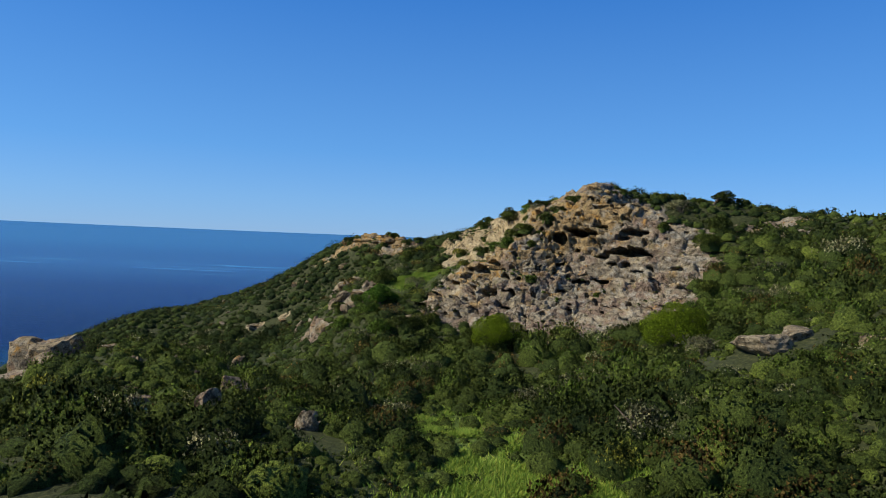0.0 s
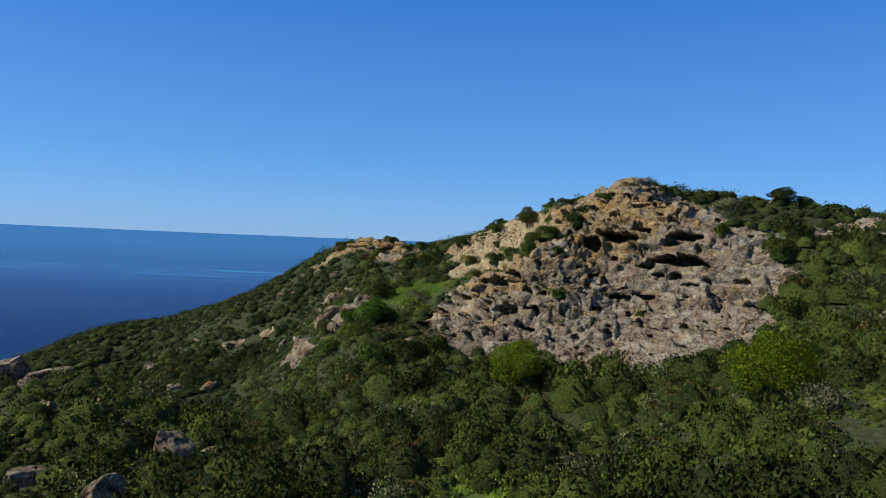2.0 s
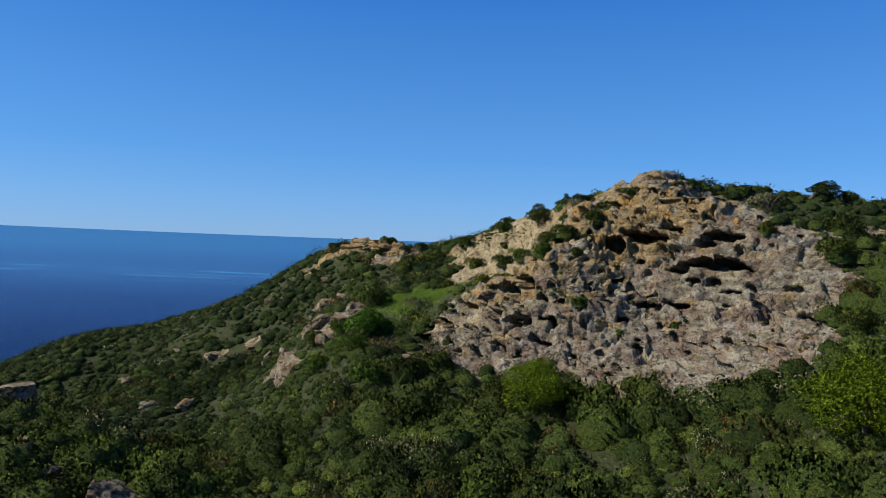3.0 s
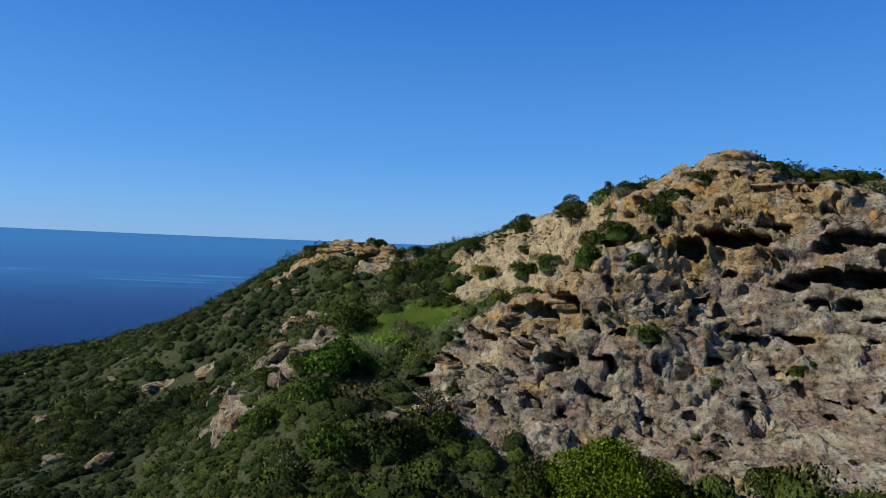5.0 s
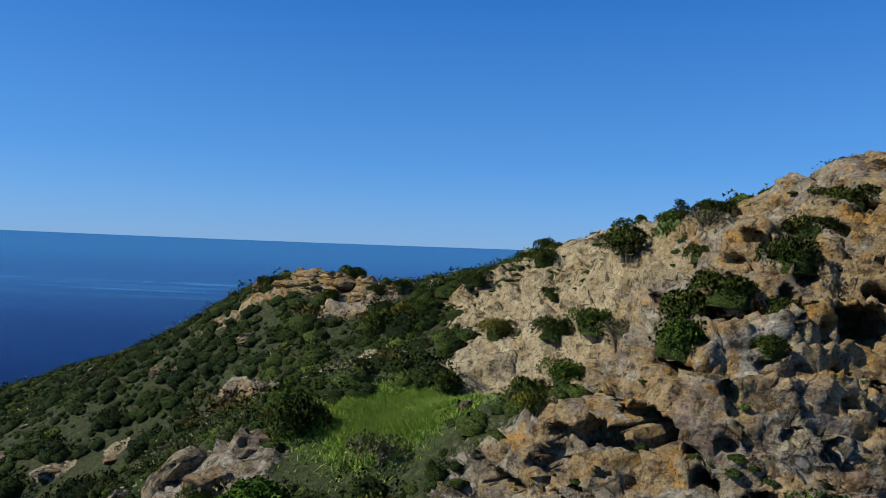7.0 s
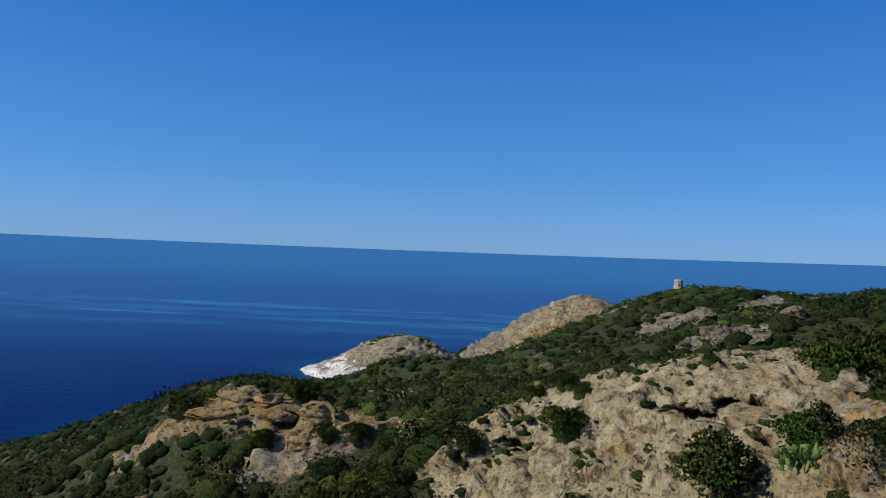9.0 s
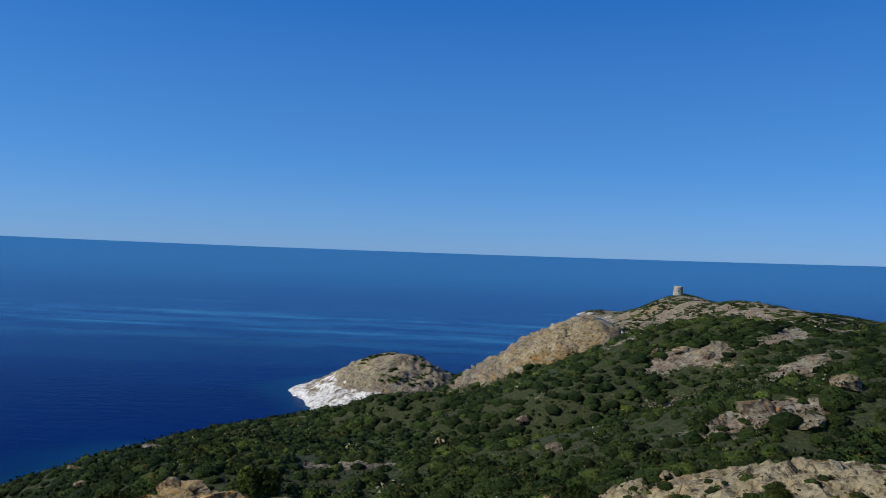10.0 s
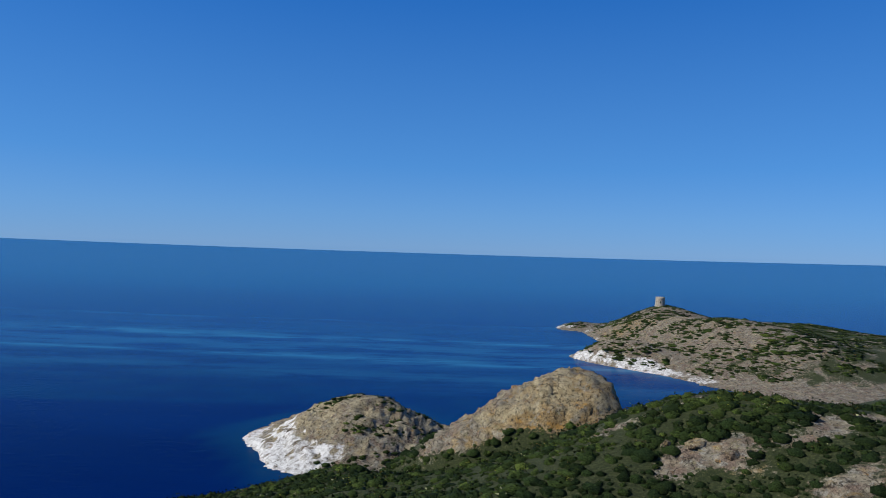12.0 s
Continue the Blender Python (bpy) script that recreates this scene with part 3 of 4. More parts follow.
for x, y in zip(pick.uniform(-4, 42, 900), pick.uniform(97, 126, 900)):
    orange = mounds([(27, 121.5, 11, 4, 0, 1.0), (4, 116, 7, 3, 0, 0.8)], x, y)
    if bare(np.array(x), np.array(y)) > 0.55 and pick.rand() < 0.12 + 0.5 * orange:
        size = pick.uniform(0.3, 0.65)
        hollow(x, y, size, max(0.26, size * pick.uniform(0.5, 0.85)), pick.uniform(0.8, 1.5))

chalk = smooth(0.5, 1.0, mounds([(-42, 356, 20, 18, -0.3, 2.2), (120, 545, 30, 12, -0.8, 1.2), (148, 500, 22, 6, -0.9, 0.8), (135, 690, 24, 9, 0.9, 1.0)], X, Y)) * smooth(8.5, 5.5, Z + 4 * fbm(X / 7, Y / 7, 2.0, 3)) * smooth(0.12, 0.3, np.hypot(zx, zy)) * 0.85
chalk = np.maximum(chalk, smooth(470, 480, Y) * smooth(290, 250, X) * smooth(5.5, 3.0, Z + 3 * fbm(X / 12, Y / 12, 2.0, 3)) * (0.5 + 0.6 * fbm(X / 9, Y / 9, 8.0, 3)))
ochre = np.clip(mounds([(27, 122, 13, 5, 0, 1.0), (-18, 171, 12, 5, 0, 1.2), (6, 156, 9, 6, 0, 0.9), (20, 139, 8, 4, 0, 0.8), (34, 291, 18, 9, 0.3, 1.0), (12, 148, 11, 10, 0, 0.9), (4, 116, 8, 4, 0, 0.5), (170, 640, 22, 20, 0, 0.7)], X, Y), 0, 1)
pale = np.clip(mounds([(36, 301, 16, 7, 0, 0.7), (6, 144, 7, 9, 0, 1.0), (12, 149, 8, 9, 0, 0.8), (30, 159, 16, 5, 0, 1.0), (-9, 149, 5, 2, 0, 0.9), (-40, 160, 12, 6, 0, 0.9), (230, 600, 90, 90, 0, 0.25), (-22, 374, 30, 20, 0, 0.8)], X, Y), 0, 1)
green = np.clip(mounds([(-5.2, 133.4, 4.0, 2.4, 0, 1.6), (-3.0, 129.4, 2.8, 2.4, 0, 1.5), (3, 62, 5, 12, 0.1, 0.5), (9, 46, 6, 4, 0, 0.5), (262, 690, 26, 20, 0, 0.7)], X, Y), 0, 1)
nx, ny = len(gx), len(gy)
# before and beyond the hill a coarser net of every third line is enough; its rim lies straight between those lines
split = int(np.searchsorted(gy, 186))
few = np.unique(np.concatenate([np.arange(0, nx, 3), np.flatnonzero((gx < -60) | (gx > 70)), [nx - 1]]))
fore = int(np.searchsorted(gy, 88))
for row in (fore, split):
    for axis in range(3):
        co[row, :, axis] = np.interp(gx, gx[few], co[row, few, axis])
idx = np.arange(nx * ny).reshape(ny, nx)
strips = idx[:fore + 1, few], idx[fore:split + 1], idx[split:, few]
quads = np.concatenate([np.stack([k[:-1, :-1], k[:-1, 1:], k[1:, 1:], k[1:, :-1]], -1).reshape(-1, 4) for k in strips])
used, quads = np.unique(quads, return_inverse=True)
quads = quads.reshape(-1, 4)
looks = [(key, field.ravel()[used]) for key, field in (("rock", rock), ("chalk", chalk), ("ochre", ochre), ("pale", pale), ("green", green))]
ground = tagged(new("ground", mesh_from("ground", co.reshape(-1, 3)[used], quads, GROUND, True, looks)), "rocky coastal hillside with a pitted ochre cliff and dark soil", "ground", kind="structure")

# ---- sea: flat, its far rim lifted to the true horizon ----
wx = steps((-6000, -1000, 250.0), (-1000, -160, 60.0), (-160, 420, 7.0), (420, 1200, 60.0), (1200, 6001, 240.0))
wy = steps((-1500, 60, 130.0), (60, 240, 20.0), (240, 800, 7.0), (800, 1600, 40.0), (1600, 6200, 200.0))
WX, WY = np.meshgrid(wx, wy)
away = np.hypot(WX, WY - 100)
lift = 20.0 * np.clip((away - 2000) / 3000, 0, None) ** 2
shoal = smooth(-6, -0.5, land(WX, WY) + 1.5 * fbm(WX / 12, WY / 12, 1.0, 3))
k = np.arange(WX.size).reshape(WX.shape)
sq = np.stack([k[:-1, :-1], k[:-1, 1:], k[1:, 1:], k[1:, :-1]], -1).reshape(-1, 4)
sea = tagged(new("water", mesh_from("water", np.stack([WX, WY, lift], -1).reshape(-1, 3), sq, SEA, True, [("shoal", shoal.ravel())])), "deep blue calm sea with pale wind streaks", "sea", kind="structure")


# ---- scrub ----
def height_at(x, y):
    """Height of the built ground, between the lines of its grid."""
    i = np.clip(np.searchsorted(gx, x) - 1, 0, nx - 2)
    j = np.clip(np.searchsorted(gy, y) - 1, 0, ny - 2)
    u, v = (x - gx[i]) / (gx[i + 1] - gx[i]), (y - gy[j]) / (gy[j + 1] - gy[j])
    zz = co[..., 2]
    return (zz[j, i] * (1 - u) + zz[j, i + 1] * u) * (1 - v) + (zz[j + 1, i] * (1 - u) + zz[j + 1, i + 1] * u) * v


def leaves(centres, out, leaf, r, long=1.25):
    """A pointed spray at each centre, growing outwards and up."""
    n = len(centres)
    up = 0.5 * out + 0.75 * r.normal(size=(n, 3)) + (0, 0, 0.25)
    up /= np.linalg.norm(up, axis=1, keepdims=True) + 1e-6
    side = np.cross(up, r.normal(size=(n, 3)))
    side /= np.linalg.norm(side, axis=1, keepdims=True) + 1e-6
    s = leaf * (0.6 + 0.8 * r.rand(n))[:, None]
    facing = np.where((np.cross(side, up) * (out + (0, 0, 0.3))).sum(1) < 0, -1.0, 1.0)[:, None]
    return np.stack([centres - side * facing * s * 0.6, centres + side * facing * s * 0.6, centres + up * s * long], 1)


def rounded(me, away):
    """Shade leaves as one soft mass: normals that point away from the plant's heart."""
    away = away / (np.linalg.norm(away, axis=1, keepdims=True) + 1e-6)
    me.normals_split_custom_set_from_vertices(away.tolist())
    return me


def bush_form(count, leaf, seed, lobes=7, flat=0.85):
    """Leaves of a bush of radius 1: triangles on an uneven dome of several lobes."""
    r = np.random.RandomState(seed)
    hub = np.clip(r.normal(size=(lobes, 3)), -1.4, 1.4) * (0.36, 0.36, 0.16)
    hub[:, 2] = np.abs(hub[:, 2]) + 0.3
    size = r.uniform(0.42, 0.62, lobes)
    which = r.randint(lobes, size=count)
    d = r.normal(size=(count, 3))
    d[:, 2] = np.where(d[:, 2] < -0.3, -d[:, 2], d[:, 2])
    d /= np.linalg.norm(d, axis=1, keepdims=True)
    c = hub[which] + d * (size[which] * (0.62 + 0.36 * r.rand(count) ** 0.5))[:, None]
    c[:, 2] = np.maximum(c[:, 2] * flat, 0.02 + 0.1 * r.rand(count))
    return leaves(c, d, leaf, r)


CLEARINGS = [(26, 130, 7, 3.5, 0, 1.6), (-16, 125, 2.5, 3, 0, 2.0), (-20.1, 58.2, 1.6, 1.6, 0, 2.5), (-10.5, 54.2, 1.4, 1.4, 0, 2.5), (-9, 51.5, 1.4, 1.4, 0, 2.5), (-31, 68, 1.8, 1.8, 0, 2.5), (31.5, 61, 4.5, 2, 0, 2.5), (-45.5, 157, 2.2, 2.0, 0, 2.5), (-38.3, 158.5, 2.2, 2.0, 0, 2.5), (-24, 75.5, 2.5, 1.5, 0, 2.5),
             (-5.2, 133.4, 4.2, 2.4, 0, 3.5), (-2.2, 129.6, 2.4, 2.4, 0, 3.5), (-5, 127.0, 4.2, 2.6, 0, 3.0), (3, 62, 4, 11, 0.1, 1.1), (9, 46, 5, 4, 0, 1.1), (29, 128.5, 4, 2.5, 0, 2.5), (27, 73.5, 3.2, 2.2, 0, 1.1), (8.5, 93.5, 3, 2.2, 0, 1.1), (-10, 116.5, 2.2, 1.6, 0, 2.5)]


def dome(seed, fine):
    """The dense inside of a bush of radius 1, an uneven dome."""
    r = np.random.RandomState(seed)
    bm = bmesh.new()
    bmesh.ops.create_icosphere(bm, subdivisions=2 if fine else 1, radius=1)
    v = np.array([p.co[:] for p in bm.verts])
    f = np.array([[q.index for q in t.verts] for t in bm.faces])
    bm.free()
    keep = v[f][:, :, 2].mean(1) > -0.35
    v = v * (0.8 + 0.28 * vnoise(v[:, 0] * 1.9 + seed * 3.7, v[:, 1] * 1.9, v[:, 2] * 1.9))[:, None]
    if fine:
        v = v * (1 + 0.16 * vnoise(v[:, 0] * 5 + seed, v[:, 1] * 5, v[:, 2] * 5))[:, None]
    v[:, 2] = np.maximum(v[:, 2], -0.1) * 0.9
    return v, f[keep]


def scrub(name, label, boxes, spacing, radius, count, leaf, seed, low=0.75, cover=0.36, fine=True, hue=0.30, gap=None):
    """Bushes strewn over stretches of the ground, in one mesh."""
    r = np.random.RandomState(seed)
    forms = [bush_form(count, leaf, seed * 31 + i) for i in range(12)]
    cores = [dome(seed * 17 + i, fine) for i in range(8)]
    verts, faces, tones, ways, total = [], [], [], [], 0
    for x0, x1, y0, y1 in boxes:
        n = int((x1 - x0) * (y1 - y0) / spacing ** 2)
        px, py = r.uniform(x0, x1, n), r.uniform(y0, y1, n)
        thin = fbm(px / 6 + 60, py / 6, 2.0, 3) if spacing < 1.6 else fbm(px / (spacing * 5) + 60, py / (spacing * 4), 2.0, 3) - 0.28
        pz = height_at(px, py)
        ok = (bare(px, py) < cover + 0.16 - 0.16 * r.rand(n)) & (thin > ((-0.5 if spacing < 3 else -0.42) if gap is None else gap)) & (pz > 1.6 + 2.5 * r.rand(n)) & (mounds(CLEARINGS, px, py) < 0.4 + 0.9 * r.rand(n) ** 2)
        ok &= (np.abs(px) < 0.74 * py + 6) | (r.rand(n) < 0.3)
        tone = hue + 0.34 * fbm(px / 18, py / 18, 7.0, 3) + r.normal(0, 0.15, n)
        odd = r.rand(n)
        # seaward bushes get a darker tone: darker kinds, and dense growth's own shade
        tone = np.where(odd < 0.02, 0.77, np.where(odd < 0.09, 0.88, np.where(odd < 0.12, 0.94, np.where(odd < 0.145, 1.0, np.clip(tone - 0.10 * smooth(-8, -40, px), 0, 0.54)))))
        tall = 0.5 + 1.25 * r.rand(n) ** 2.2 + 0.35 * fbm(px / 11, py / 11, 12.0, 2)
        for x, y, z, t, q in zip(px[ok], py[ok], pz[ok], tone[ok], radius * np.clip(tall[ok], 0.4, 2)):
            a = r.rand() * 6.283
            m = np.array([[math.cos(a), math.sin(a), 0], [-math.sin(a), math.cos(a), 0], [0, 0, low * (0.7 + 0.5 * r.rand())]]) * q
            base = np.array([x, y, z - 0.1 * q])
            core, cf = cores[r.randint(8)]
            twigs = (forms[r.randint(12)] @ m + base).reshape(-1, 3)
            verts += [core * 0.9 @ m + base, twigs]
            tilt = 0.45 * r.normal(size=(len(twigs) // 3, 3))
            ways += [core @ m, (twigs - base - (0, 0, 0.1 * q)) / q + np.repeat(tilt, 3, axis=0)]
            faces += [cf + total, np.arange(len(twigs)).reshape(-1, 3) + total + len(core)]
            total += len(core) + len(twigs)
            # cores take a lower tone: the bush's inner shade is put into their colour
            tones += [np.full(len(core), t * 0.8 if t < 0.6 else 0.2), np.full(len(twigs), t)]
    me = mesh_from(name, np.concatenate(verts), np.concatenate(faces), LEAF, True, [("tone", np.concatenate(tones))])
    rounded(me, np.concatenate(ways))
    return tagged(new(name, me), label, "scrub", kind="stuff")


scrub("scrub", "dense dark green maquis scrub over the valley", [(-62, 75, 36, 112)], 1.25, 1.1, 80, 0.085, 1, 1.15, 0.46, True, 0.44)
scrub("scrub", "tall rounded dark green bushes of the maquis", [(-62, 75, 36, 112)], 2.6, 1.9, 380, 0.062, 9, 1.35, 0.36, True, 0.40)
scrub("scrub", "tall dark green bushes on the slope below the hilltop", [(-60, 40, 112, 165)], 2.5, 1.8, 260, 0.07, 10, 1.0, 0.36, False, 0.28)
scrub("scrub", "low dark green scrub on the seaward slope and hilltop", [(-115, 75, 112, 200)], 1.2, 1.2, 34, 0.11, 2, 0.85, 0.46, False, 0.28, -0.8)
scrub("scrub", "dark green scrub on the far plateau and slope", [(-115, 150, 200, 340)], 1.45, 1.4, 12, 0.16, 3, 0.75, 0.40, False, 0.08, -0.8)
scrub("scrub", "dark green scrub beyond the hill's shoulder", [(75, 170, 20, 200), (-110, -62, 20, 112), (-70, 75, -40, 36)], 2.4, 1.6, 24, 0.19, 5, 0.95, 0.36, False)
scrub("scrub", "sparse low scrub on the headland and islet", [(90, 470, 470, 860)], 2.2, 2.4, 5, 0.3, 4, 0.36, 1.5, False, 0.14, -0.44)
scrub("scrub", "low dark scrub on the white cliff's top", [(-34, 22, 366, 402), (-20, 15, 335, 366)], 1.7, 1.4, 12, 0.25, 6, 0.4, 3.0, False, 0.30, -0.38)

scrub("scrub", "knee-high fresh green herbs and low shrubs between the bushes", [(-45, 60, 44, 108)], 1.0, 0.6, 18, 0.2, 11, 0.8, 0.40, False, 0.5)
scrub("scrub", "low tufts of scrub and dry grass in the cliff's cracks", [(-6, 40, 97, 128)], 1.5, 0.4, 24, 0.16, 7, 0.6, 3.0, False, 0.36, 0.06)
scrub("scrub", "low tufts of scrub among the hilltop's slabs", [(-30, 40, 126, 180)], 1.1, 0.55, 22, 0.15, 8, 0.6, 3.0, False, 0.34, 0.05)


# ---- grass ----
def meadow(label, cx, cy, rx, ry, count, tall, seed):
    r = np.random.RandomState(seed)
    px, py = cx + rx * r.normal(size=count), cy + ry * r.normal(size=count)
    keep = fbm(px / 2.5, py / 2.5, seed * 3.0, 3) > (-0.5 if rx < 2.95 and ry < 2.1 else -0.2)
    px, py, count = px[keep], py[keep], int(keep.sum())
    pz = height_at(px, py)
    c = np.stack([px, py, pz], 1)
    a = r.rand(count) * 6.283
    w = np.stack([np.cos(a), np.sin(a), 0 * a], 1) * 0.05
    tip = np.stack([0.6 * r.normal(size=count) * tall, 0.6 * r.normal(size=count) * tall, tall * (0.5 + 0.7 * r.rand(count))], 1)
    v = np.stack([c - w, c + w, c + tip], 1).reshape(-1, 3)
    return tagged(new("grass", mesh_from("grass", v, np.arange(len(v)).reshape(-1, 3), GRASS)), label, "grass", kind="stuff")


meadow("bright yellow-green grass in a hollow of the slope", -5.2, 133.4, 2.9, 1.7, 44000, 0.32, 1)
meadow("bright yellow-green grass in a hollow of the slope", -3.0, 129.4, 2.4, 2.0, 42000, 0.32, 4)
meadow("lush green grass along the valley floor", 3, 61, 3.0, 9, 30000, 0.45, 2)
meadow("lush green grass along the valley floor", 9, 46, 5, 3.0, 22000, 0.45, 3)


# ---- bushes and trees ----
def part(name, me, parent, label=""):
    ob = new(name, me)
    ob.parent = parent
    if label:
        tagged(ob, label)
    return ob


def limb_mesh(name, paths, seg=7):
    """Tapered round limbs along paths of (point, radius)."""
    verts, faces = [], []
    for path in paths:
        rings = []
        for k, (p, rad) in enumerate(path):
            a, b = Vector(path[max(k - 1, 0)][0]), Vector(path[min(k + 1, len(path) - 1)][0])
            q = (b - a).to_track_quat("Z", "Y")
            rings.append(len(verts))
            for s in range(seg):
                t = 2 * math.pi * s / seg
                verts.append(tuple(Vector(p) + q @ Vector((math.cos(t) * rad, math.sin(t) * rad, 0))))
        for r0, r1 in zip(rings, rings[1:]):
            faces += [(r0 + s, r0 + (s + 1) % seg, r1 + (s + 1) % seg, r1 + s) for s in range(seg)]
    return mesh_from(name, verts, faces, BARK, True)


def crown_mesh(name, form, tone):
    v = form.reshape(-1, 3)
    me = mesh_from(name, v, np.arange(len(v)).reshape(-1, 3), LEAF, True, [("tone", np.full(len(v), tone))])
    tilt = 0.4 * np.random.RandomState(len(v)).normal(size=(len(form), 3))
    heart = v.mean(0) - (0, 0, 0.25 * v[:, 2].max())
    size = np.abs(v - heart).max()
    return rounded(me, (v - heart) / size + np.repeat(tilt, 3, axis=0))


def stems(r, count, reach, rise, girth):
    paths = []
    for _ in range(count):
        a, b = r.uniform(0, 6.283), r.uniform(0.5, 1.0)
        e = Vector((math.cos(a) * reach * b, math.sin(a) * reach * b, rise * r.uniform(0.7, 1.1)))
        m = Vector((e.x * 0.35 + r.normal(0, 0.05), e.y * 0.35 + r.normal(0, 0.05), e.z * 0.5))
        paths.append([((e.x * 0.03, e.y * 0.03, -0.15), girth), (tuple(m), girth * 0.65), (tuple(e), girth * 0.25)])
    return paths


BUSH_KINDS = {
    "dark": (0.34, "dark green rounded bush rooted on the rocky slope"), "olive": (0.50, "olive green bush rooted on the rocky slope"), "fresh": (0.56, "fresh green leafy bush rooted on the slope"),
    "yellow": (0.78, "yellow-green flowering bush rooted on the slope"), "grey": (0.965, "grey half-bare bush with thin dry twigs"),
}
bushes = {}
for i, (kind, (tone, label)) in enumerate(BUSH_KINDS.items()):
    r = np.random.RandomState(40 + i)
    for v in range(2):
        thing = tagged(new("bush"), label, "bush", "bushes on the hillside")
        part("stem", limb_mesh("stem", stems(r, 6 if kind == "grey" else 4, 0.6, 0.7, 0.05)), thing)
        part("foliage", crown_mesh("foliage", bush_form(1100 if kind == "grey" else 2200, 0.05 if kind == "grey" else 0.062, 90 + i * 2 + v, 9), tone), thing)
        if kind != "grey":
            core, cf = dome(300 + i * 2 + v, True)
            # half the foliage's tone, shade behind the leaves coloured into the core
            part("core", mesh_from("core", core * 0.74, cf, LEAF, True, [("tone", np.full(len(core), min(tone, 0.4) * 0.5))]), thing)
        bushes[kind, v] = thing
placed = set()


def plant(kind, x, y, radius, turn, squash=1.0):
    key = kind, int(turn * 10) % 2
    z = float(height_at(np.array(x), np.array(y)))
    m = Matrix.LocRotScale((x, y, z - 0.12 * radius), Euler((0, 0, turn)), (radius, radius, radius * squash))
    if key not in placed:
        placed.add(key)
        bushes[key].matrix_basis = m
        return bushes[key]
    made = copy_thing(bushes[key], Matrix())
    made.matrix_basis = m
    return made


HILL_BUSHES = [
    ("dark", 24.6, 128.8, 1.05), ("olive", 24.6, 126.4, 1.7), ("olive", 35.9, 133.5, 1.2), ("dark", 39.0, 134.0, 1.0), ("olive", 44.5, 134.5, 1.3), ("dark", 48.0, 135.0, 0.9), ("dark", 19.6, 135.2, 1.2),
    ("dark", 21.0, 136.4, 0.8), ("olive", 13.5, 122.4, 1.9), ("fresh", 11.9, 119.8, 1.7), ("olive", 15.0, 121.5, 1.8), ("dark", 8.4, 139.4, 1.6), ("fresh", 10.9, 136.4, 1.7), ("olive", 9.5, 153.0, 1.6),
    ("dark", 19.3, 122.3, 1.6), ("olive", 17.6, 120.5, 1.1), ("dark", 21.5, 124.5, 1.3), ("dark", 2.9, 157.6, 1.3), ("yellow", 4.0, 143.4, 1.5), ("olive", -0.8, 136.6, 1.6), ("fresh", 15.2, 111.8, 1.2),
    ("olive", 18.7, 97.5, 1.6), ("olive", 25.8, 108.5, 0.7), ("fresh", 19.3, 107.9, 0.6), ("olive", 37.2, 111.3, 1.3),
]
HILLTOP_BUSHES = [
    ("dark", 9.1, 146.7, 0.8), ("fresh", 17.6, 138.0, 1.5), ("olive", 11.2, 157.3, 0.8), ("olive", 19.6, 154.1, 0.7), ("olive", 9.1, 144.4, 0.6), ("dark", -9.0, 164.6, 1.2), ("dark", -6.2, 162.7, 1.2),
    ("yellow", -5.5, 157.6, 1.7), ("dark", -24.3, 172.8, 1.8), ("olive", -13.4, 175.0, 1.9), ("fresh", 26.3, 150.5, 2.2), ("grey", 18.7, 133.9, 1.8), ("olive", -14.9, 165.9, 1.3), ("fresh", -2.8, 157.0, 1.3),
    ("dark", -11.7, 131.6, 2.1), ("olive", -8.4, 142.0, 1.6), ("olive", -8.4, 157.2, 1.8), ("dark", 8.3, 162.2, 0.9), ("dark", 10.7, 160.6, 1.2), ("olive", 16.6, 129.6, 1.0), ("olive", 15.9, 118.3, 1.1),
    ("fresh", 8.8, 135.0, 1.8), ("olive", 6.4, 135.8, 1.7), ("yellow", 4.0, 121.9, 1.1), ("olive", 29.0, 150.0, 1.9),
]
VALLEY_BUSHES = [
    ("grey", 11.0, 71.7, 2.4), ("grey", 16.6, 53.0, 2.6), ("grey", 47.2, 131.5, 2.5), ("grey", -4.8, 124.6, 1.9), ("grey", 11.9, 133.2, 1.6), ("grey", 28.0, 68.9, 2.2), ("fresh", -12.1, 115.2, 2.3),
    ("olive", -2.3, 108.4, 2.0), ("dark", -5.3, 106.0, 2.2), ("fresh", -15.4, 123.6, 1.4), ("dark", -35.6, 56.3, 3.2), ("dark", -10.8, 61.0, 2.0), ("yellow", -26.5, 71.0, 1.8), ("fresh", 15.5, 71.0, 2.0),
    ("fresh", -9.0, 106.0, 2.2), ("dark", -3.5, 97.0, 2.4), ("dark", 13.0, 97.0, 2.0), ("olive", 40.0, 98.0, 2.0), ("olive", 43.0, 106.0, 2.2), ("dark", 47.0, 112.0, 2.4), ("olive", 36.0, 86.0, 2.2),
    ("olive", -19.0, 126.0, 1.8), ("fresh", -17.0, 116.0, 2.0), ("dark", 5.0, 101.0, 1.7),
]
SKYLINE_BUSHES = [
    ("dark", 60.5, 133.5, 1.4), ("dark", 64.0, 132.0, 1.1), ("olive", 52.0, 133.5, 1.0), ("dark", 69.0, 131.0, 1.0), ("olive", 41.5, 134.0, 0.9), ("olive", 74.0, 130.0, 1.1), ("dark", 57.0, 134.5, 1.3), ("olive", 34.0, 132.5, 0.8),
]
n = 0
for rows in (HILL_BUSHES, HILLTOP_BUSHES, VALLEY_BUSHES, SKYLINE_BUSHES):
    for kind, x, y, radius in rows:
        plant(kind, x, y, radius * 1.2, n * 2.4, 1.0 + 0.06 * (n % 5))
        n += 1


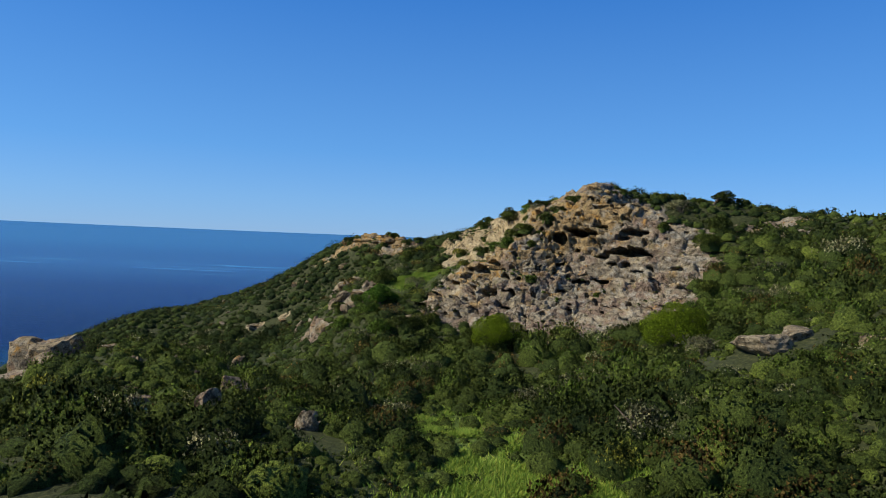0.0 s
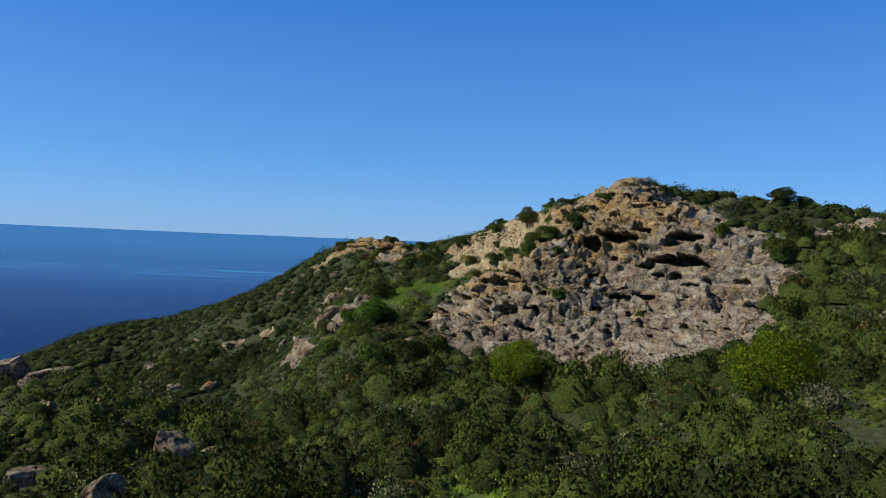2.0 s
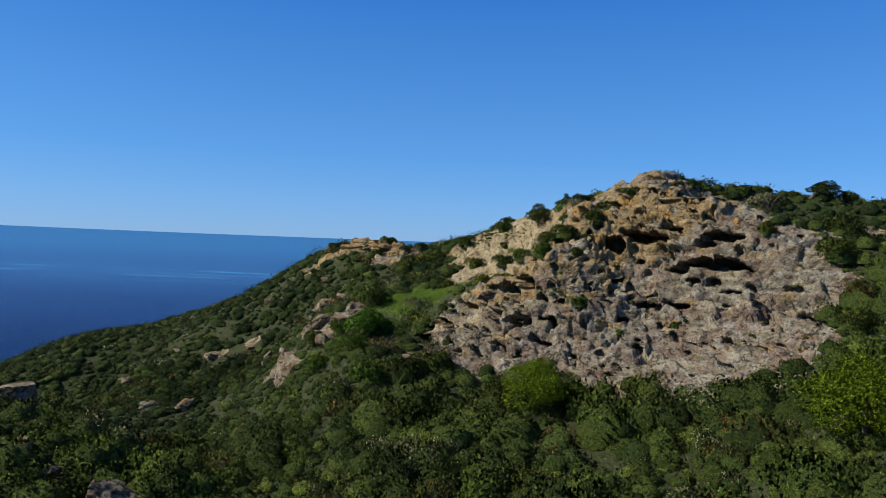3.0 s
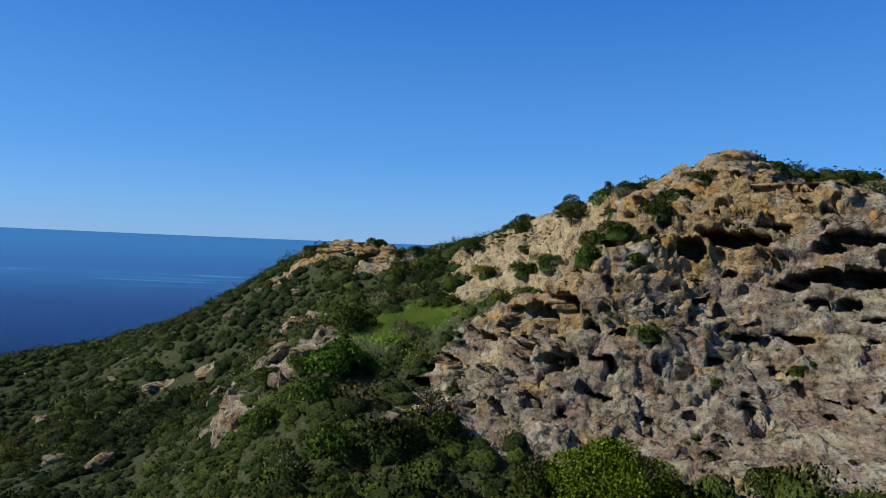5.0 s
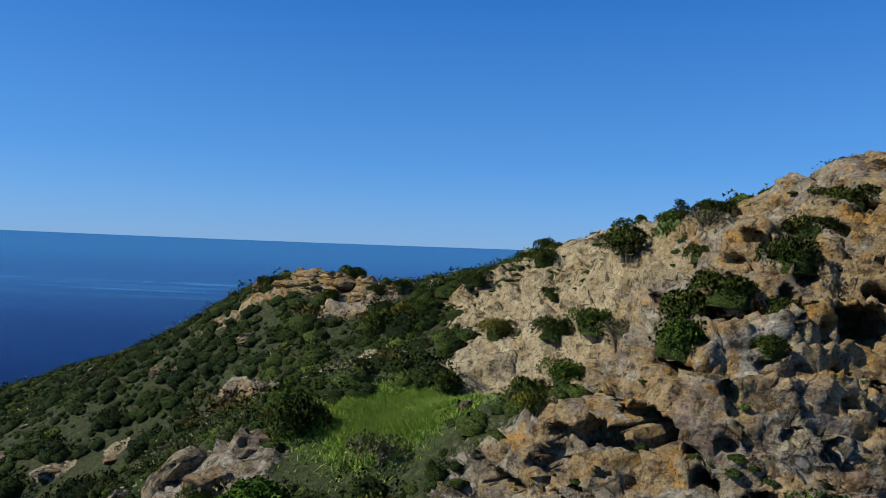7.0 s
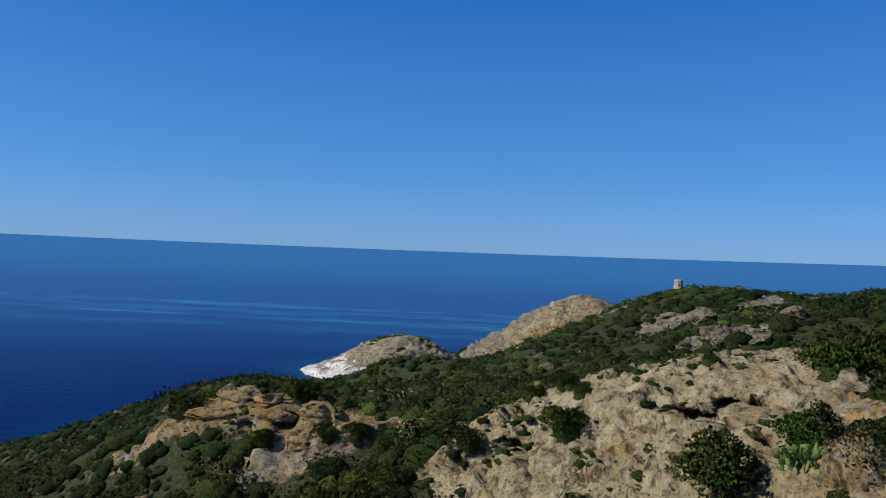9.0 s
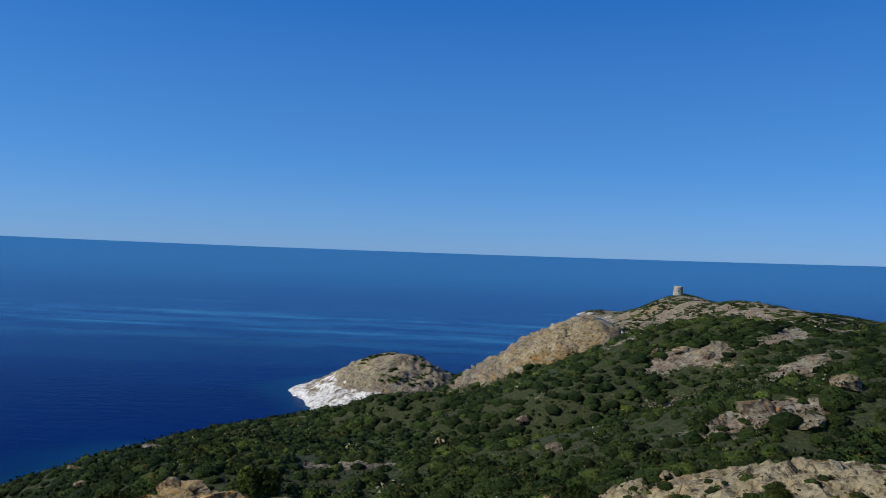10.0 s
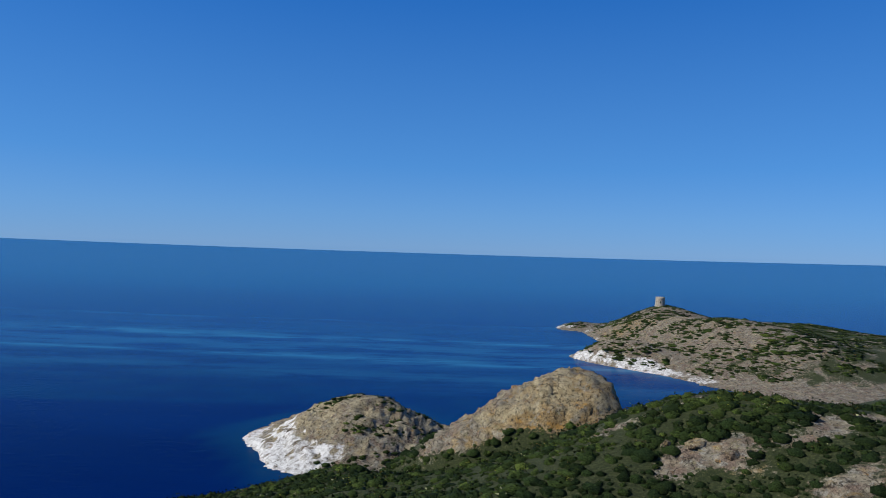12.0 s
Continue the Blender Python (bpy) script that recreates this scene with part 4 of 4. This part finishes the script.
def tree(label, x, y, radius, tall, tone, seed, lean=(0, 0), leaf=0.27, count=5200, flat=0.8):
    """Trunk, limbs and a crown of clumps of leaves."""
    r = np.random.RandomState(seed)
    thing = tagged(new("tree"), label, "tree")
    thing.location = (x, y, float(height_at(np.array(x), np.array(y))) - 0.1)
    fork = Vector((lean[0] * 0.35, lean[1] * 0.35, tall * 0.32))
    part("trunk", limb_mesh("trunk", [[((0, 0, -0.2), 0.16 * radius ** 0.5), (tuple(fork * 0.5), 0.13 * radius ** 0.5), (tuple(fork), 0.1 * radius ** 0.5)]], 9), thing)
    hubs, paths = [], []
    for k in range(14):
        a, s = 6.283 * k * 0.382 + r.normal(0, 0.3), (k / 13) ** 0.5
        h = Vector((lean[0] + math.cos(a) * radius * s * 0.75, lean[1] + math.sin(a) * radius * s * 0.75, tall * (0.82 - 0.42 * s * s) + r.normal(0, 0.06) * tall))
        hubs.append(h)
        mid = fork.lerp(h, 0.5) + Vector((0, 0, -0.1))
        paths.append([(tuple(fork), 0.07 * radius ** 0.5), (tuple(mid), 0.045 * radius ** 0.5), (tuple(h), 0.015)])
    for p in paths:
        part("limb", limb_mesh("limb", [p], 6), thing)
    per = count // len(hubs)
    forms = []
    for h in hubs:
        d = r.normal(size=(per, 3))
        d /= np.linalg.norm(d, axis=1, keepdims=True)
        c = d * (radius * 0.36 * (0.6 + 0.45 * r.rand(per) ** 0.5))[:, None] * (1, 1, flat) * r.uniform(0.75, 1.2) + np.array(h)
        forms.append(leaves(c, d, leaf * 0.8, r, 1.1))
    part("crown", crown_mesh("crown", np.concatenate(forms), tone), thing)
    return thing


tree("bright green round tree at the foot of the cliff", 8.9, 96.8, 4.4, 5.4, 0.70, 1, (0, 0), 0.14, 24000)
tree("bright green spreading tree on the valley's flank", 28.0, 77.0, 4.3, 5.4, 0.70, 2, (0, 0), 0.14, 24000)
tree("fresh green dense tree beside the grassy hollow", -10.9, 119.2, 3.0, 3.4, 0.62, 3, (0, 0), 0.22, 7000)
tree("olive green tree with a forked trunk on the slab", 13.6, 138.4, 2.2, 3.8, 0.5, 4, (0, 0), 0.19, 3600)
tree("wind-bent dark green tree on the hilltop", 54.2, 133.5, 2.9, 2.9, 0.3, 5, (2.2, 0), 0.16, 5200, 0.4)
tree("small dark tree with bare limbs below the cliff", -2.4, 109.5, 2.0, 3.4, 0.3, 6, (0.3, 0), 0.14, 1200)
tree("thin grey-green shrubby tree on the skyline", 18.0, 137.2, 0.8, 2.2, 0.3, 7, (-0.2, 0), 0.12, 700)


# ---- boulders ----
def boulder_mesh(seed, holes=0.0, look=None, rugged=1.0):
    """An angular weathered block, radius about 1."""
    r = np.random.RandomState(seed)
    bm = bmesh.new()
    bmesh.ops.create_icosphere(bm, subdivisions=4, radius=1)
    v = np.array([p.co[:] for p in bm.verts])
    cuts = r.normal(size=(22, 3))
    cuts /= np.linalg.norm(cuts, axis=1, keepdims=True)
    for c, d in zip(cuts, r.uniform(0.5, 0.85, 22)):
        over = np.clip(v @ c - d, 0, None)
        v -= over[:, None] * c * 0.92
    o = seed * 7.3
    d = rugged * 0.16 * fbm(v[:, 0] * 1.6 + o, v[:, 1] * 1.6, v[:, 2] * 1.6, 4) + 0.06 * fbm(v[:, 0] * 6 + o, v[:, 1] * 6, v[:, 2] * 6, 2)
    d = d - holes * smooth(0.3, 0.55, vnoise(v[:, 0] * 2.6 + o, v[:, 1] * 2.6, v[:, 2] * 2.6))
    v = v * (1 + d)[:, None]
    f = np.array([[q.index for q in t.verts] for t in bm.faces])
    bm.free()
    return mesh_from("boulder", v, f, look or ROCK, False)


blocks = [boulder_mesh(s, 0.35 if s > 3 else 0.12) for s in range(1, 7)] + [boulder_mesh(s, 0.6, CRAG, 2.2) for s in (7, 8, 9)]


def boulder(kind, label, x, y, sx, sy, sz, turn, sink=0.35, tip=0.0):
    ob = tagged(new("boulder", blocks[kind]), label, "rock", "boulders on the hillside")
    z = float(height_at(np.array(x), np.array(y)))
    ob.matrix_basis = Matrix.LocRotScale((x, y, z + sz * (1 - 2 * sink) * 0.5), Euler((tip, tip * 0.6, turn)), (sx, sy, sz))
    return ob


PALE, TAN, RUST = "pale grey boulder half sunk among low scrub", "tan weathered rock outcrop on the slope", "pitted rust-orange crag on the ridge's crest"
# x, y, half width, height
FIELD_ROCKS = [
    (-79, 137, 9.0, 6.8), (-70.5, 132, 5.0, 4.4), (-87, 139, 7.0, 5.6), (-77, 129.5, 5.0, 3.8), (-71, 138, 6.0, 5.0), (-37.8, 82.5, 1.6, 0.7), (-24.0, 78.0, 2.8, 2.5), (-20.8, 78.8, 2.0, 1.8), (-20.1, 59.2, 1.7, 1.9), (-10.5, 55.2, 1.4, 1.6), (-31.0, 69.0, 2.2, 1.5), (-61.0, 156, 2.0, 1.2), (-13.5, 69.2, 1.9, 0.9), (-9.4, 56.5, 1.3, 0.8), (-41.5, 135.1, 3.0, 1.2), (-48.7, 139.1, 2.4, 0.9), (-38, 158, 1.8, 0.5),
    (-45.4, 158, 2.2, 0.5), (31.0, 61.8, 4.2, 1.7), (34.8, 63.2, 2.6, 1.3), (36.9, 55.4, 1.8, 0.9), (33.5, 50.4, 1.0, 0.8), (4.2, 82.3, 1.5, 0.9), (10.9, 52.7, 0.7, 0.5), (-24.2, 129.3, 1.6, 1.0), (-34.6, 74.4, 1.8, 0.8),
    (-36.1, 64.3, 1.4, 0.7), (-5.4, 110.4, 1.5, 0.8), (-30.5, 80, 2.4, 1.5), (-33.5, 83, 1.8, 1.3), (-54.8, 169.4, 0.9, 0.5), (-54.7, 164.8, 1.4, 0.5), (-51.1, 153.8, 1.1, 0.7), (-37.7, 168.7, 1.2, 0.8),
]
SLOPE_ROCKS = [
    (-16.0, 126.0, 2.4, 1.8), (-14.2, 129.5, 2.0, 1.5), (-17.5, 123.5, 1.8, 1.3), (-22.2, 123.6, 1.6, 1.6),
    (-34, 166.3, 1.3, 0.9), (-24.7, 163.8, 1.8, 1.0), (-23.5, 155.1, 1.9, 1.6), (-22.3, 150.5, 1.7, 1.6), (-19.2, 147, 2.4, 2.0), (-19.2, 132.5, 2.4, 2.2), (-21.3, 131.2, 1.8, 1.6), (-24.6, 130, 1.7, 1.9), (-26, 127.2, 1.5, 1.4), (-30.4, 143.9, 2.2, 1.3), (0.6, 126, 0.7, 0.7), (-72.7, 219, 1.1, 0.6),
    (-53.9, 219, 1.5, 0.7), (-42.7, 201, 2.0, 0.7), (-39.8, 214, 2.0, 0.9), (1.8, 228, 1.7, 0.9), (3.7, 222, 2.6, 1.2), (11.8, 179, 1.1, 1.1), (16, 230, 2.0, 0.8), (45.8, 241, 2.2, 0.9),
    (49.5, 236.9, 2.0, 1.0), (29.4, 177, 2.5, 1.2), (31.8, 173.5, 2.0, 1.0), (58.6, 221.5, 2.5, 0.9), (38.4, 179, 2.4, 1.0), (-30, 272, 1.8, 0.7), (-39.1, 264, 1.6, 0.6), (42, 243, 1.7, 0.8),
]
n = 0
for rows, label in ((FIELD_ROCKS, PALE), (SLOPE_ROCKS, TAN)):
    for x, y, half, tall in rows:
        boulder(n % 6, label, x, y, half, half * 0.75, tall, n * 1.7, 0.36, 0.15 * math.sin(n))
        n += 1
for x, y, half, tall in [(-23.5, 173, 3.0, 1.1), (-19.5, 172.6, 3.2, 1.3), (-15.8, 171.8, 2.4, 1.2), (-20.5, 169.6, 2.6, 0.9), (-11, 168.4, 1.8, 1.0), (-7.8, 167.4, 2.2, 1.2), (-4.2, 165.2, 2.2, 1.0), (-11.6, 165, 1.8, 0.8), (-1.5, 164.0, 1.8, 0.9), (-14.5, 168.5, 1.6, 0.9)]:
    boulder(6 + n % 3, RUST, x, y, half * 1.25, half * 0.7, tall, 0.3 * math.sin(n), 0.42)
    n += 1
for x, y, half, tall, turn in [(29.3, 129.4, 2.2, 1.35, 0.4), (26.6, 129.7, 1.4, 0.75, 1.3), (32.0, 129.7, 1.3, 0.7, 2.2)]:
    boulder(7, "orange lichen-covered boulder on the summit", x, y, half, half * 0.8, tall, turn, 0.1)


# ---- prickly pear ----
def pear(x, y, seed):
    r = np.random.RandomState(seed)
    thing = tagged(new("prickly_pear"), "pale green prickly pear cactus beside the rocks", "cactus")
    thing.location = (x, y, float(height_at(np.array(x), np.array(y))) - 0.05)
    bm = bmesh.new()
    bmesh.ops.create_uvsphere(bm, u_segments=10, v_segments=7, radius=1)
    bmesh.ops.scale(bm, vec=(0.13, 0.025, 0.2), verts=bm.verts)
    bmesh.ops.translate(bm, vec=(0, 0, 0.18), verts=bm.verts)
    for f in bm.faces:
        f.smooth = True
    pad = bpy.data.meshes.new("pad")
    bm.to_mesh(pad)
    bm.free()
    pad.materials.append(PAD)
    tips = [Matrix.Translation((dx, dy, 0)) @ Euler((0, 0, r.rand() * 3)).to_matrix().to_4x4() for dx, dy in ((0, 0), (0.3, 0.1), (-0.3, 0.15), (0.1, -0.25))]
    for level in range(4):
        above = []
        for m in tips:
            ob = part("pad", pad, thing)
            ob.matrix_local = m
            for _ in range(2 if level < 3 else 0):
                above.append(m @ Matrix.Translation((r.uniform(-0.07, 0.07), 0, 0.34)) @ Euler((r.normal(0, 0.3), r.normal(0, 0.5), r.normal(0, 0.7))).to_matrix().to_4x4())
        tips = above[:14]
    return thing


pear(17.0, 136.4, 3)
pear(16.4, 137.2, 4)


# ---- watch tower ----
def watch_tower(x, y):
    thing = tagged(new("watch_tower"), "pale stone round coastal watch tower, tapered, on the headland", "tower")
    thing.location = (x, y, float(height_at(np.array(x), np.array(y))) - 0.5)

    def ring(name, levels, label="", seg=40):
        verts, faces = [], []
        for rad, z in levels:
            verts += [(math.cos(6.2832 * s / seg) * rad, math.sin(6.2832 * s / seg) * rad, z) for s in range(seg)]
        for k in range(len(levels) - 1):
            faces += [(k * seg + s, k * seg + (s + 1) % seg, (k + 1) * seg + (s + 1) % seg, (k + 1) * seg + s) for s in range(seg)]
        return part(name, mesh_from(name, verts, faces, WALL, True), thing, label)

    ring("wall", [(4.9, 0), (4.6, 2.0), (4.3, 4.5), (4.05, 7.2)])
    ring("cordon", [(4.05, 7.15), (4.28, 7.2), (4.28, 7.45), (4.05, 7.5)])
    ring("parapet", [(4.05, 7.45), (4.0, 8.9), (3.3, 8.9), (3.3, 7.4), (0.05, 7.4)])
    # solid blocks on the wall; the openings' inner shade is put into their colour
    for turn, z, w, h in ((4.4, 4.2, 0.45, 0.9), (3.6, 5.0, 0.25, 0.4)):
        bm = bmesh.new()
        bmesh.ops.create_cube(bm, size=1)
        bmesh.ops.scale(bm, vec=(w * 2, 0.5, h * 2), verts=bm.verts)
        me = bpy.data.meshes.new("opening")
        bm.to_mesh(me)
        bm.free()
        me.materials.append(SHADE)
        o = part("opening", me, thing, "opening in the wall, its inner shade coloured on a solid block")
        rad = 4.9 - 0.125 * z
        o.location, o.rotation_euler = (math.cos(turn) * rad, math.sin(turn) * rad, z), (0, 0, turn + math.pi / 2)
    return thing


watch_tower(226, 747)
for x, y, radius in ((233, 748, 2.2), (236, 748, 1.8), (246, 749, 1.6), (250, 748, 1.4)):
    plant("dark", x, y, radius, x, 0.8)
